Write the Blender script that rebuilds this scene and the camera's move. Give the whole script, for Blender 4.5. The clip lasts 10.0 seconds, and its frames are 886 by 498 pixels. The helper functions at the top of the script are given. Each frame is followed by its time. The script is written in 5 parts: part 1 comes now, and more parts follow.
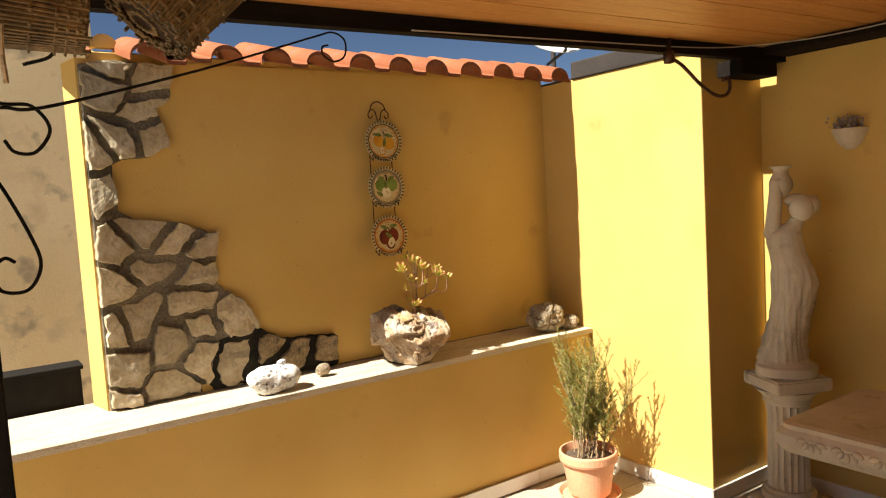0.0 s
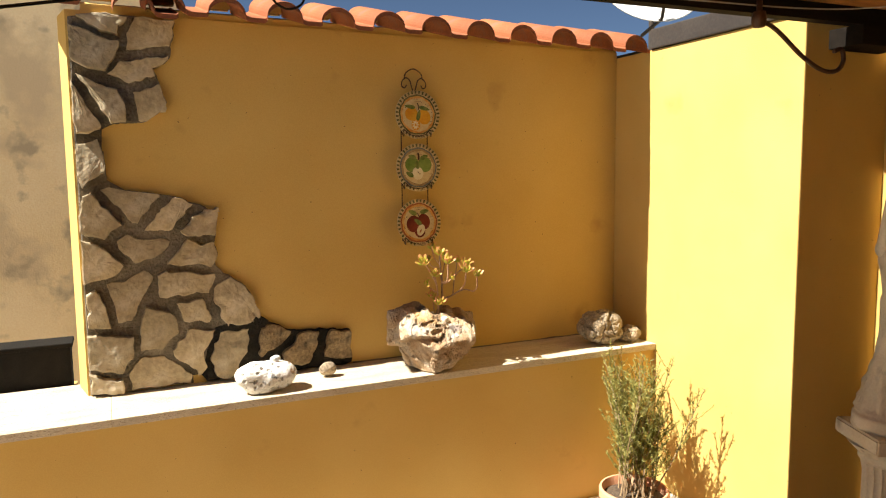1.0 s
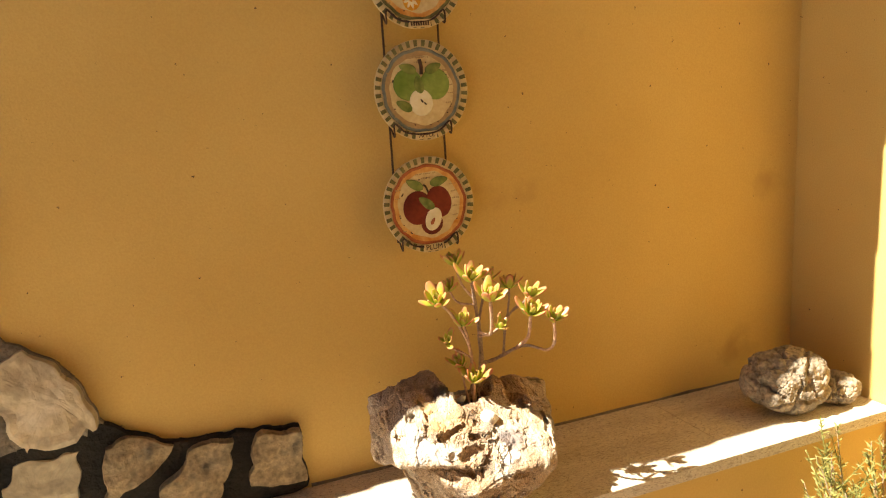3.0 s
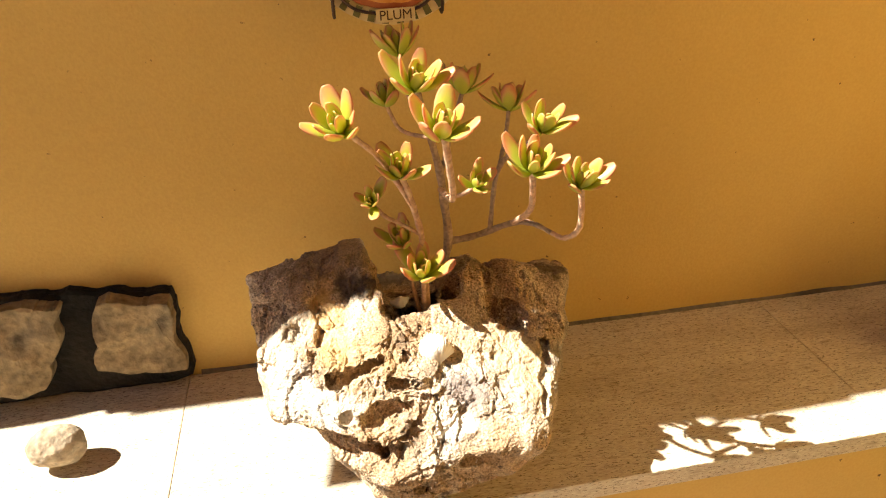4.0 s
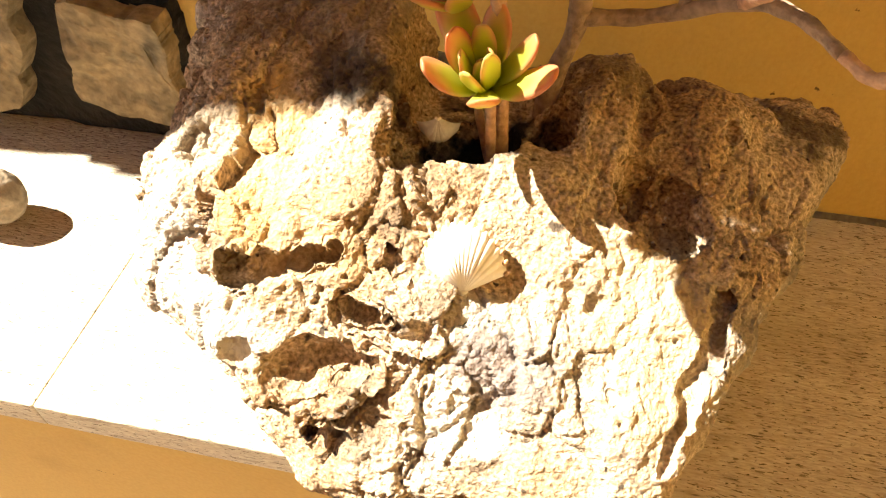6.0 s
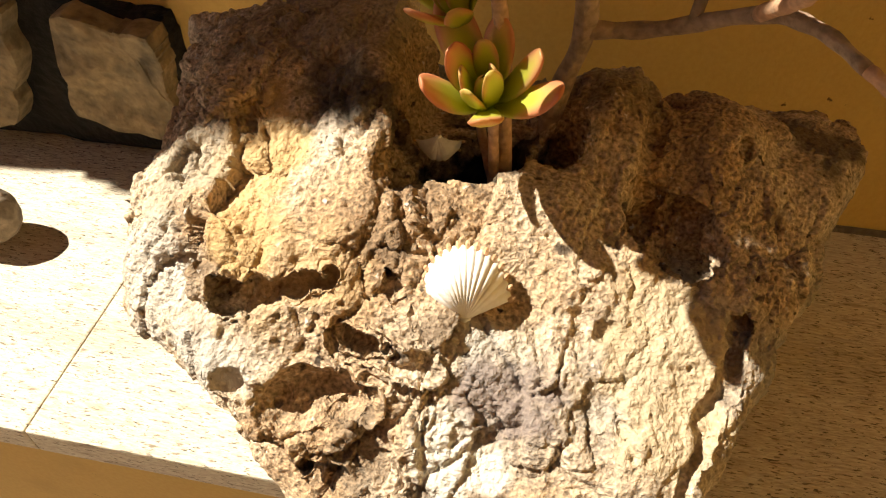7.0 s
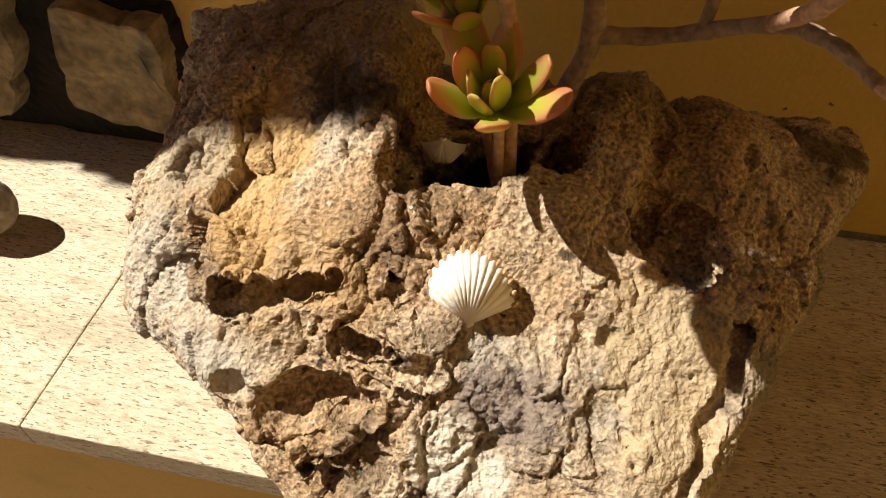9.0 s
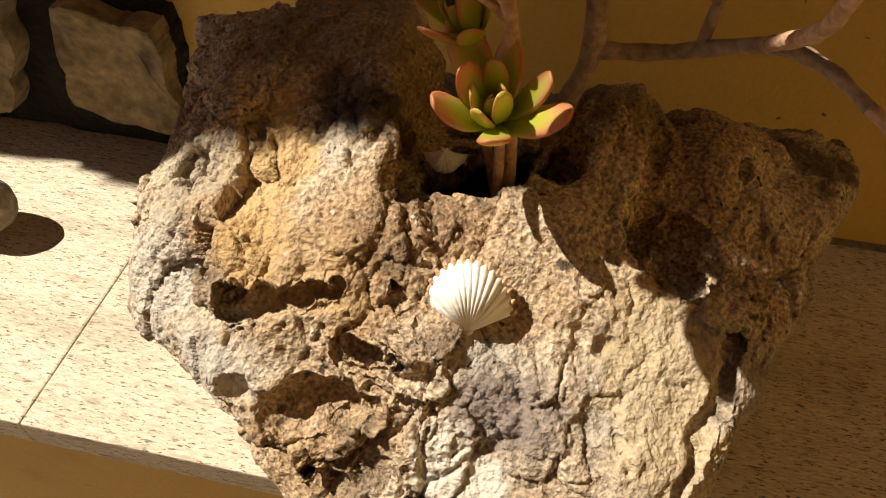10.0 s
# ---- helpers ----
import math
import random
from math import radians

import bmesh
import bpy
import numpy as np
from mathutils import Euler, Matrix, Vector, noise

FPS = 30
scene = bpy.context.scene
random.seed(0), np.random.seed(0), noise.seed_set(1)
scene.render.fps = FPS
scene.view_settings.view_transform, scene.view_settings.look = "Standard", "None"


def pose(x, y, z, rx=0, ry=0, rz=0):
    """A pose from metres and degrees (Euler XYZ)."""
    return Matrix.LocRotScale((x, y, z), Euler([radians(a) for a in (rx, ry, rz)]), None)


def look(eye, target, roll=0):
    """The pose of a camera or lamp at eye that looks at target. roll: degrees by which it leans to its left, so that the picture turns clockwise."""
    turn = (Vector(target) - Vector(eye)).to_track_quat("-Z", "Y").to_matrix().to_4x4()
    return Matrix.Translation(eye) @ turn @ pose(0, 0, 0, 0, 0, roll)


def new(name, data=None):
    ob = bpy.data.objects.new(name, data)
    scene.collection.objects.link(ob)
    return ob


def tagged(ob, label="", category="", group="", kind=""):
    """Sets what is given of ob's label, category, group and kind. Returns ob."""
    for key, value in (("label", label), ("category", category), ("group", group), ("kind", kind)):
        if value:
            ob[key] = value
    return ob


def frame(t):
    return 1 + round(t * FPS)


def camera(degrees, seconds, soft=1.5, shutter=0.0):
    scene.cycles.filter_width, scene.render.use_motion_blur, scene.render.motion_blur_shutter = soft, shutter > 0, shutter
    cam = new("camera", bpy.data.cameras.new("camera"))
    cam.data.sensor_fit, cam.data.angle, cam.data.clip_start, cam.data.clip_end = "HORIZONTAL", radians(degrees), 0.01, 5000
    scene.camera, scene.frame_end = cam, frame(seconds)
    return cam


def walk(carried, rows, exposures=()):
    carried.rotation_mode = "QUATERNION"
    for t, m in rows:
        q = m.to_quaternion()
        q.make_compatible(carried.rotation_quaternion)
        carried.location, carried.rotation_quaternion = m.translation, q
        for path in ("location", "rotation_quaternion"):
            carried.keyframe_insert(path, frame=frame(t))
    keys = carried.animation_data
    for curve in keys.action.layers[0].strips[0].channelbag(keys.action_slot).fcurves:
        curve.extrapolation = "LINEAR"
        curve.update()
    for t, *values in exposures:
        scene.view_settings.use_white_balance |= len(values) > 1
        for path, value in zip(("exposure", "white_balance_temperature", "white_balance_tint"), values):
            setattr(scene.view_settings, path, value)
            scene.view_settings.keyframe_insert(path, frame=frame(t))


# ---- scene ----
cam = camera(64.0, 10.0, soft=1.15)
PATH = [
    (0, (-0.181, 0.127, 1.771), (0.941, 1.775, 1.617), -3.4),
    (0.5, (0.183, 0.173, 1.844), (1.114, 1.935, 1.673), -0.9),
    (1, (0.407, 0.345, 1.784), (1.249, 2.147, 1.579), -0.6),
    (1.5, (0.602, 0.666, 1.84), (1.476, 2.459, 1.693), -0.2),
    (2, (0.76, 0.996, 1.821), (1.616, 2.793, 1.627), -1.5),
    (2.2, (0.845, 1.148, 1.805), (1.658, 2.968, 1.643), -1.7),
    (3.3, (1.272, 2.134, 1.753), (1.958, 3.922, 1.179), -3.2),
    (3.5, (1.358, 2.266, 1.713), (2.066, 3.993, 0.992), -2.9),
    (4, (1.6, 2.49, 1.63), (1.935, 4.218, 0.681), -1.0),
    (4.5, (1.705, 2.682, 1.555), (1.753, 4.325, 0.415), -1.8),
    (5, (1.738, 2.816, 1.488), (1.617, 4.309, 0.163), -2.3),
    (5.5, (1.756, 2.868, 1.436), (1.518, 4.215, -0.023), -0.5),
    (5.7, (1.752, 2.88, 1.427), (1.487, 4.199, -0.053), 0.2),
    (7, (1.749, 2.911, 1.413), (1.46, 4.245, -0.049), -0.9),
    (7.5, (1.745, 2.91, 1.41), (1.464, 4.244, -0.053), -0.1),
    (8, (1.742, 2.911, 1.413), (1.461, 4.244, -0.052), -0.2),
    (8.5, (1.743, 2.914, 1.412), (1.476, 4.238, -0.063), 0.6),
    (9, (1.743, 2.915, 1.416), (1.475, 4.237, -0.061), 0.5),
    (9.5, (1.742, 2.915, 1.416), (1.49, 4.232, -0.068), 1.3),
    (10, (1.739, 2.914, 1.426), (1.493, 4.231, -0.059), 1.8),
]
walk(cam, [(t, look(eye, target, roll)) for t, eye, target, roll in PATH],
     exposures=[(0, 1.4, 6900, 8), (2.2, 1.8, 6900, 8), (3.4, 1.98, 6900, 8), (4.5, 2.05, 7000, 8), (5.6, 2.5, 7200, 8), (6.8, 1.35, 7200, 8), (7.6, 0.88, 7300, 8), (10, 0.55, 7300, 8)])


# ---------------------------------------------------------------- light
SUN_UP, SUN_SIDE = 52.5, 0.6          # degrees: height, and how far it stands behind the tall wall
toward = Vector((-math.cos(radians(SUN_UP)) * math.cos(radians(SUN_SIDE)),
                 math.cos(radians(SUN_UP)) * math.sin(radians(SUN_SIDE)), math.sin(radians(SUN_UP))))
sun_data = bpy.data.lights.new("sun", "SUN")
sun_data.energy, sun_data.angle, sun_data.color = 5.0, radians(0.5), (1.0, 0.96, 0.90)
sun = new("sun", sun_data)
sun.matrix_world = look(toward * 30, (0, 0, 0))
world = bpy.data.worlds.new("sky")
scene.world = world
world.use_nodes = True
wn = world.node_tree.nodes
sky = wn.new("ShaderNodeTexSky")
sky.sky_type, sky.sun_disc = "NISHITA", False
sky.altitude, sky.air_density, sky.dust_density, sky.ozone_density = 2500, 0.75, 0.0, 3.0
sky.sun_elevation, sky.sun_rotation = radians(SUN_UP), radians(-90 + SUN_SIDE)
wn["Background"].inputs["Strength"].default_value = 0.03
world.node_tree.links.new(sky.outputs["Color"], wn["Background"].inputs["Color"])


# ---------------------------------------------------------------- materials
def material(name, stops, scale=6.0, rough=0.8, bump=0.2, bump_scale=60.0, fine=0.25, metal=0.0, spots=None, stretch=(1, 1, 1),
             spec=0.4, detail=6.0, distance=0.004, vary=0.0, translucent=0.0):
    """A surface: colours spread by a coarse pattern, speckled by a fine one, with relief. spots: (colour, scale, low, high) of stains."""
    m = bpy.data.materials.new(name)
    m.use_nodes = True
    nt = m.node_tree
    n, l = nt.nodes, nt.links
    b = n["Principled BSDF"]
    co = n.new("ShaderNodeTexCoord")
    mp = n.new("ShaderNodeMapping")
    mp.inputs["Scale"].default_value = stretch
    l.new(co.outputs["Object"], mp.inputs["Vector"])
    big = n.new("ShaderNodeTexNoise")
    big.inputs["Scale"].default_value, big.inputs["Detail"].default_value = scale, detail
    l.new(mp.outputs["Vector"], big.inputs["Vector"])
    ramp = n.new("ShaderNodeValToRGB")
    while len(ramp.color_ramp.elements) < len(stops):
        ramp.color_ramp.elements.new(0.5)
    for e, (p, c) in zip(ramp.color_ramp.elements, stops):
        e.position, e.color = p, (*c, 1)
    l.new(big.outputs["Fac"], ramp.inputs["Fac"])
    small = n.new("ShaderNodeTexNoise")
    small.inputs["Scale"].default_value, small.inputs["Detail"].default_value = bump_scale, 8.0
    l.new(mp.outputs["Vector"], small.inputs["Vector"])
    mul = n.new("ShaderNodeMix")
    mul.data_type, mul.blend_type = "RGBA", "OVERLAY"
    mul.inputs[0].default_value = fine
    l.new(ramp.outputs["Color"], mul.inputs[6])
    grey = n.new("ShaderNodeMapRange")
    grey.inputs["From Min"].default_value, grey.inputs["From Max"].default_value = 0.3, 0.7
    l.new(small.outputs["Fac"], grey.inputs["Value"])
    l.new(grey.outputs["Result"], mul.inputs[7])
    out = mul.outputs[2]
    for colour, sc, lo, hi in (spots or ()):
        sp = n.new("ShaderNodeTexNoise")
        sp.inputs["Scale"].default_value, sp.inputs["Detail"].default_value = sc, 5.0
        l.new(mp.outputs["Vector"], sp.inputs["Vector"])
        mr = n.new("ShaderNodeMapRange")
        mr.inputs["From Min"].default_value, mr.inputs["From Max"].default_value = lo, hi
        l.new(sp.outputs["Fac"], mr.inputs["Value"])
        mx = n.new("ShaderNodeMix")
        mx.data_type = "RGBA"
        l.new(mr.outputs["Result"], mx.inputs[0])
        l.new(out, mx.inputs[6])
        mx.inputs[7].default_value = (*colour, 1)
        out = mx.outputs[2]
    if vary:
        oi = n.new("ShaderNodeObjectInfo")
        hs = n.new("ShaderNodeHueSaturation")
        mr = n.new("ShaderNodeMapRange")
        mr.inputs["To Min"].default_value, mr.inputs["To Max"].default_value = 1 - vary, 1 + vary
        l.new(oi.outputs["Random"], mr.inputs["Value"])
        l.new(mr.outputs["Result"], hs.inputs["Value"])
        l.new(out, hs.inputs["Color"])
        out = hs.outputs["Color"]
    l.new(out, b.inputs["Base Color"])
    b.inputs["Roughness"].default_value, b.inputs["Metallic"].default_value = rough, metal
    b.inputs["Specular IOR Level"].default_value = spec
    if bump:
        bp = n.new("ShaderNodeBump")
        bp.inputs["Strength"].default_value, bp.inputs["Distance"].default_value = bump, distance
        l.new(small.outputs["Fac"], bp.inputs["Height"])
        l.new(bp.outputs["Normal"], b.inputs["Normal"])
    if translucent:
        b.inputs["Transmission Weight"].default_value = 0.0
        tr = n.new("ShaderNodeBsdfTranslucent")
        l.new(out, tr.inputs["Color"])
        ms = n.new("ShaderNodeMixShader")
        ms.inputs[0].default_value = translucent
        l.new(b.outputs[0], ms.inputs[1])
        l.new(tr.outputs[0], ms.inputs[2])
        l.new(ms.outputs[0], n["Material Output"].inputs["Surface"])
    return m


YELLOW = material("ochre_plaster", [(0.3, (0.575, 0.374, 0.108)), (0.7, (0.64, 0.436, 0.140))], 2.2, 0.85, 0.3, 240, 0.06, distance=0.0022,
                  spots=[((0.44, 0.27, 0.085), 3.5, 0.66, 0.80), ((0.14, 0.085, 0.035), 75, 0.73, 0.76)])
BEIGE = material("stained_plaster", [(0.35, (0.70, 0.54, 0.31)), (0.65, (0.78, 0.63, 0.40))], 1.5, 0.9, 0.3, 90, 0.08,
                 spots=[((0.58, 0.45, 0.28), 2.6, 0.54, 0.64), ((0.40, 0.32, 0.21), 4.0, 0.58, 0.66)])
TRAVERTINE = material("travertine", [(0.3, (0.55, 0.465, 0.34)), (0.5, (0.62, 0.54, 0.41)), (0.7, (0.48, 0.40, 0.29))], 3.0, 0.55, 0.5, 130, 0.25,
                      stretch=(1, 4, 4), spots=[((0.42, 0.34, 0.24), 28, 0.58, 0.70), ((0.24, 0.19, 0.125), 100, 0.60, 0.64), ((0.10, 0.075, 0.045), 170, 0.63, 0.66)], vary=0.04)
MARBLE = material("white_marble", [(0.3, (0.72, 0.68, 0.60)), (0.7, (0.82, 0.79, 0.72))], 3.0, 0.4, 0.05, 60, 0.1, spots=[((0.5, 0.46, 0.40), 2.0, 0.6, 0.75)], vary=0.04)
FLOORTILE = material("cream_paving", [(0.3, (0.38, 0.325, 0.245)), (0.7, (0.47, 0.41, 0.32))], 4.0, 0.6, 0.1, 80, 0.15, vary=0.06)
TERRACOTTA = material("terracotta_tile", [(0.3, (0.22, 0.062, 0.022)), (0.7, (0.33, 0.105, 0.038))], 5.0, 0.8, 0.3, 120, 0.2, spots=[((0.22, 0.10, 0.06), 9, 0.60, 0.72)], vary=0.12)
POTCLAY = material("pot_clay", [(0.3, (0.62, 0.30, 0.17)), (0.7, (0.72, 0.38, 0.23))], 4.0, 0.7, 0.1, 90, 0.1)
MORTAR = material("grey_mortar", [(0.3, (0.14, 0.115, 0.08)), (0.7, (0.23, 0.195, 0.145))], 8.0, 0.95, 0.8, 90, 0.3, distance=0.008,
                  spots=[((0.07, 0.058, 0.04), 3.0, 0.54, 0.66)])
CLADSTONE = material("cladding_stone", [(0.25, (0.27, 0.20, 0.115)), (0.5, (0.39, 0.32, 0.205)), (0.75, (0.36, 0.265, 0.145))], 4.0, 0.85, 0.6, 60, 0.2, distance=0.006,
                     spots=[((0.55, 0.48, 0.36), 6.0, 0.54, 0.70), ((0.20, 0.15, 0.09), 9.0, 0.62, 0.72)], vary=0.20)
BLACKIRON = material("black_iron", [(0.3, (0.008, 0.007, 0.006)), (0.7, (0.014, 0.012, 0.010))], 20, 0.8, 0.3, 150, 0.2, metal=0.0, spec=0.15)
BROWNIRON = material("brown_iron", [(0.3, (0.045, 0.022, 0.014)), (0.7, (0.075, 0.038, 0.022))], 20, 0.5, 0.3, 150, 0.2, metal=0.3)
BEAMWOOD = material("dark_beam", [(0.3, (0.008, 0.006, 0.0045)), (0.7, (0.015, 0.011, 0.008))], 3.0, 0.85, 0.3, 40, 0.2, stretch=(1, 12, 12), spec=0.1)
BOARD = material("pine_board", [(0.25, (0.42, 0.17, 0.045)), (0.55, (0.55, 0.25, 0.07)), (0.8, (0.34, 0.13, 0.035))], 2.5, 0.5, 0.15, 30, 0.2, stretch=(1, 14, 14))
FLASHING = material("grey_flashing", [(0.3, (0.026, 0.020, 0.017)), (0.7, (0.045, 0.036, 0.030))], 3, 0.7, 0.2, 70, 0.2)
GROUND = material("dry_ground", [(0.3, (0.22, 0.18, 0.12)), (0.7, (0.32, 0.27, 0.19))], 0.5, 0.95, 0.3, 10, 0.3)
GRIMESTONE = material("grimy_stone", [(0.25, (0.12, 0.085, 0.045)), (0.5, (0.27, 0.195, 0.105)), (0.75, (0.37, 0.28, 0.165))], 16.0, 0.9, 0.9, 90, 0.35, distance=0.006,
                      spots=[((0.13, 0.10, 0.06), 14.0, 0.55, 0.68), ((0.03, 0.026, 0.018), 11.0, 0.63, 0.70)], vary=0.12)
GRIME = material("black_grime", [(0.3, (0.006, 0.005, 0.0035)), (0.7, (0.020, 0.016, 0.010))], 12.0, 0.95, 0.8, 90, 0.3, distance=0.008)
ROCKMAT = material("limestone", [(0.25, (0.20, 0.125, 0.07)), (0.42, (0.40, 0.265, 0.15)), (0.58, (0.52, 0.405, 0.285)), (0.8, (0.33, 0.245, 0.17))], 11.0, 0.92, 0.9, 420, 0.60, distance=0.003,
                   spots=[((0.54, 0.48, 0.40), 13.0, 0.58, 0.68), ((0.12, 0.075, 0.042), 19.0, 0.61, 0.72), ((0.22, 0.195, 0.165), 7.0, 0.56, 0.70), ((0.07, 0.05, 0.033), 130.0, 0.66, 0.71), ((0.62, 0.56, 0.48), 210.0, 0.66, 0.72), ((0.10, 0.07, 0.045), 60.0, 0.68, 0.73)])




def patched(m, patches):
    """Lays patches of their own outline on a surface, stains and painted shade: place, reach, colour, strength."""
    n, l = m.node_tree.nodes, m.node_tree.links
    b = n["Principled BSDF"]
    out = b.inputs["Base Color"].links[0].from_socket
    co = n.new("ShaderNodeTexCoord")
    no = n.new("ShaderNodeTexNoise")
    no.inputs["Scale"].default_value, no.inputs["Detail"].default_value = 45.0, 6.0
    l.new(co.outputs["Object"], no.inputs["Vector"])
    for at, reach, colour, strength in patches:
        mp = n.new("ShaderNodeMapping")
        mp.inputs["Location"].default_value = [-a / r for a, r in zip(at, reach)]
        mp.inputs["Scale"].default_value = [1 / r for r in reach]
        l.new(co.outputs["Object"], mp.inputs["Vector"])
        ln = n.new("ShaderNodeVectorMath")
        ln.operation = "LENGTH"
        l.new(mp.outputs["Vector"], ln.inputs[0])
        ad = n.new("ShaderNodeMath")
        ad.operation = "MULTIPLY_ADD"
        ad.inputs[1].default_value = 2.2
        l.new(no.outputs["Fac"], ad.inputs[0])
        l.new(ln.outputs["Value"], ad.inputs[2])
        mr = n.new("ShaderNodeMapRange")
        mr.inputs["From Min"].default_value, mr.inputs["From Max"].default_value = 2.2, 1.8
        mr.inputs["To Max"].default_value = strength
        l.new(ad.outputs[0], mr.inputs["Value"])
        mx = n.new("ShaderNodeMix")
        mx.data_type = "RGBA"
        l.new(mr.outputs["Result"], mx.inputs[0])
        l.new(out, mx.inputs[6])
        mx.inputs[7].default_value = (*colour, 1)
        out = mx.outputs[2]
    l.new(out, b.inputs["Base Color"])


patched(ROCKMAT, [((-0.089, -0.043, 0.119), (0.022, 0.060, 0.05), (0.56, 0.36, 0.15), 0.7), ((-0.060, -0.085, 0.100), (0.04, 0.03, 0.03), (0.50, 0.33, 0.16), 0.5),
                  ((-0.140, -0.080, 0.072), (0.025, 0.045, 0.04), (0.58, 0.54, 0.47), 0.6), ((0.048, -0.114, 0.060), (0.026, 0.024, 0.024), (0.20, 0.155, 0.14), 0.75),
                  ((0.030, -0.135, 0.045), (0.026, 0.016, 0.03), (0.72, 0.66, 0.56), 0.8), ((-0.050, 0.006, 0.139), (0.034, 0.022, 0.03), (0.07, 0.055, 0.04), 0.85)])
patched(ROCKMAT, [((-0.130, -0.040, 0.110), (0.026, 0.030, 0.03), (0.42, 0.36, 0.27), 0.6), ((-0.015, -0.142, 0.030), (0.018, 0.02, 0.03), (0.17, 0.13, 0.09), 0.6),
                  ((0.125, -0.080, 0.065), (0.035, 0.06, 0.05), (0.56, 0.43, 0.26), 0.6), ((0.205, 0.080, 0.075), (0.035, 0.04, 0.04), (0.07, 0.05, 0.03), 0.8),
                  # first patch here: near-black shade painted into the plant's hollow to deepen it
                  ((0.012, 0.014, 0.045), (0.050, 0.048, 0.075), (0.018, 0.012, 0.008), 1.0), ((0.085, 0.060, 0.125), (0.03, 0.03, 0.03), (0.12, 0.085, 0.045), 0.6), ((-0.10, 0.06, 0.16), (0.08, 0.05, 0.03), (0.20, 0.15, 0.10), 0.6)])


# ---------------------------------------------------------------- building helpers
def link(name, bm, mat, parent=None, label="", smooth=False):
    me = bpy.data.meshes.new(name)
    bm.normal_update()
    bm.to_mesh(me)
    bm.free()
    if smooth:
        me.polygons.foreach_set("use_smooth", [True] * len(me.polygons))
    me.materials.append(mat)
    ob = new(name, me)
    if parent:
        ob.parent = parent
    if label:
        ob["label"] = label
    return ob


def part(name, bm, mat, parent, label="", smooth=False):
    return link(name, bm, mat, parent, label, smooth)


def thing(name, label, category, at=(0, 0, 0), turn=0.0, group=""):
    ob = new(name)
    ob.empty_display_size = 0.1
    ob.matrix_world = pose(*at, 0, 0, turn)
    return tagged(ob, label, category, group)


def setting(name, bm, mat, label, category="", smooth=False):
    return tagged(link(name, bm, mat, smooth=smooth), label, category or name.split("_")[0], kind="structure")


def box(bm, x0, x1, y0, y1, z0, z1, bevel=0.0):
    made = bmesh.ops.create_cube(bm, size=1.0)["verts"]
    for v in made:
        v.co = Vector(((x0 + x1) / 2 + v.co.x * (x1 - x0), (y0 + y1) / 2 + v.co.y * (y1 - y0), (z0 + z1) / 2 + v.co.z * (z1 - z0)))
    if bevel:
        edges = list({e for v in made for e in v.link_edges})
        bmesh.ops.bevel(bm, geom=edges, offset=bevel, segments=2, affect="EDGES", profile=0.6)
    return bm


def boxed(*a, **k):
    return box(bmesh.new(), *a, **k)


def prism(bm, outline, z0, z1):
    """A solid from an outline in plan."""
    low = [bm.verts.new((x, y, z0)) for x, y in outline]
    top = [bm.verts.new((x, y, z1)) for x, y in outline]
    n = len(low)
    bm.faces.new(low[::-1])
    bm.faces.new(top)
    for i in range(n):
        bm.faces.new((low[i], low[(i + 1) % n], top[(i + 1) % n], top[i]))
    return bm


def rings(bm, loops, closed=True, cap=True):
    """A skin over rows of points."""
    rows = [[bm.verts.new(p) for p in loop] for loop in loops]
    n = len(rows[0])
    for a, b in zip(rows, rows[1:]):
        for i in range(n if closed else n - 1):
            j = (i + 1) % n
            bm.faces.new((a[i], a[j], b[j], b[i]))
    if cap:
        bm.faces.new(rows[0][::-1])
        bm.faces.new(rows[-1])
    return bm


def lathe(bm, profile, seg=32, at=(0, 0, 0), cap=True):
    return rings(bm, [[(at[0] + r * math.cos(2 * math.pi * i / seg), at[1] + r * math.sin(2 * math.pi * i / seg), at[2] + z) for i in range(seg)]
                      for r, z in profile], cap=cap)


def tube(bm, path, radius, seg=8):
    """A round bar along points; radius may be a function of 0..1."""
    path = [Vector(p) for p in path]
    loops, ref = [], None
    for i, p in enumerate(path):
        d = (path[min(i + 1, len(path) - 1)] - path[max(i - 1, 0)]).normalized()
        if ref is None:
            ref = d.orthogonal().normalized()
        ref = (ref - d * ref.dot(d)).normalized()
        side = d.cross(ref)
        r = radius(i / (len(path) - 1)) if callable(radius) else radius
        loops.append([p + r * (math.cos(2 * math.pi * k / seg) * ref + math.sin(2 * math.pi * k / seg) * side) for k in range(seg)])
    return rings(bm, loops)


def bend(points, steps=8):
    """A smooth line through points."""
    pts = [Vector(p) for p in points]
    pts = [2 * pts[0] - pts[1], *pts, 2 * pts[-1] - pts[-2]]
    out = []
    for i in range(1, len(pts) - 2):
        a, b, c, d = pts[i - 1:i + 3]
        for k in range(steps):
            t = k / steps
            out.append(0.5 * (2 * b + (c - a) * t + (2 * a - 5 * b + 4 * c - d) * t * t + (3 * b - a - 3 * c + d) * t ** 3))
    return out + [pts[-2]]


# ---------------------------------------------------------------- the setting
FLOOR, LEDGE, WALL_Y, FRONT = 0.10, 0.92, 3.46, 3.11
PX, PY = 2.90, 2.312                    # corner of the pillar
EAST = 3.41

g = bmesh.new()
bmesh.ops.create_grid(g, x_segments=2, y_segments=2, size=600)
ground = setting("ground", g, GROUND, "dry earth around the terrace", "ground")
floor = setting("floor", boxed(-2.4, 3.6, -2.2, 3.2, 0.02, FLOOR - 0.012), FLOORTILE, "cream paved terrace floor with grouted joints", "floor")

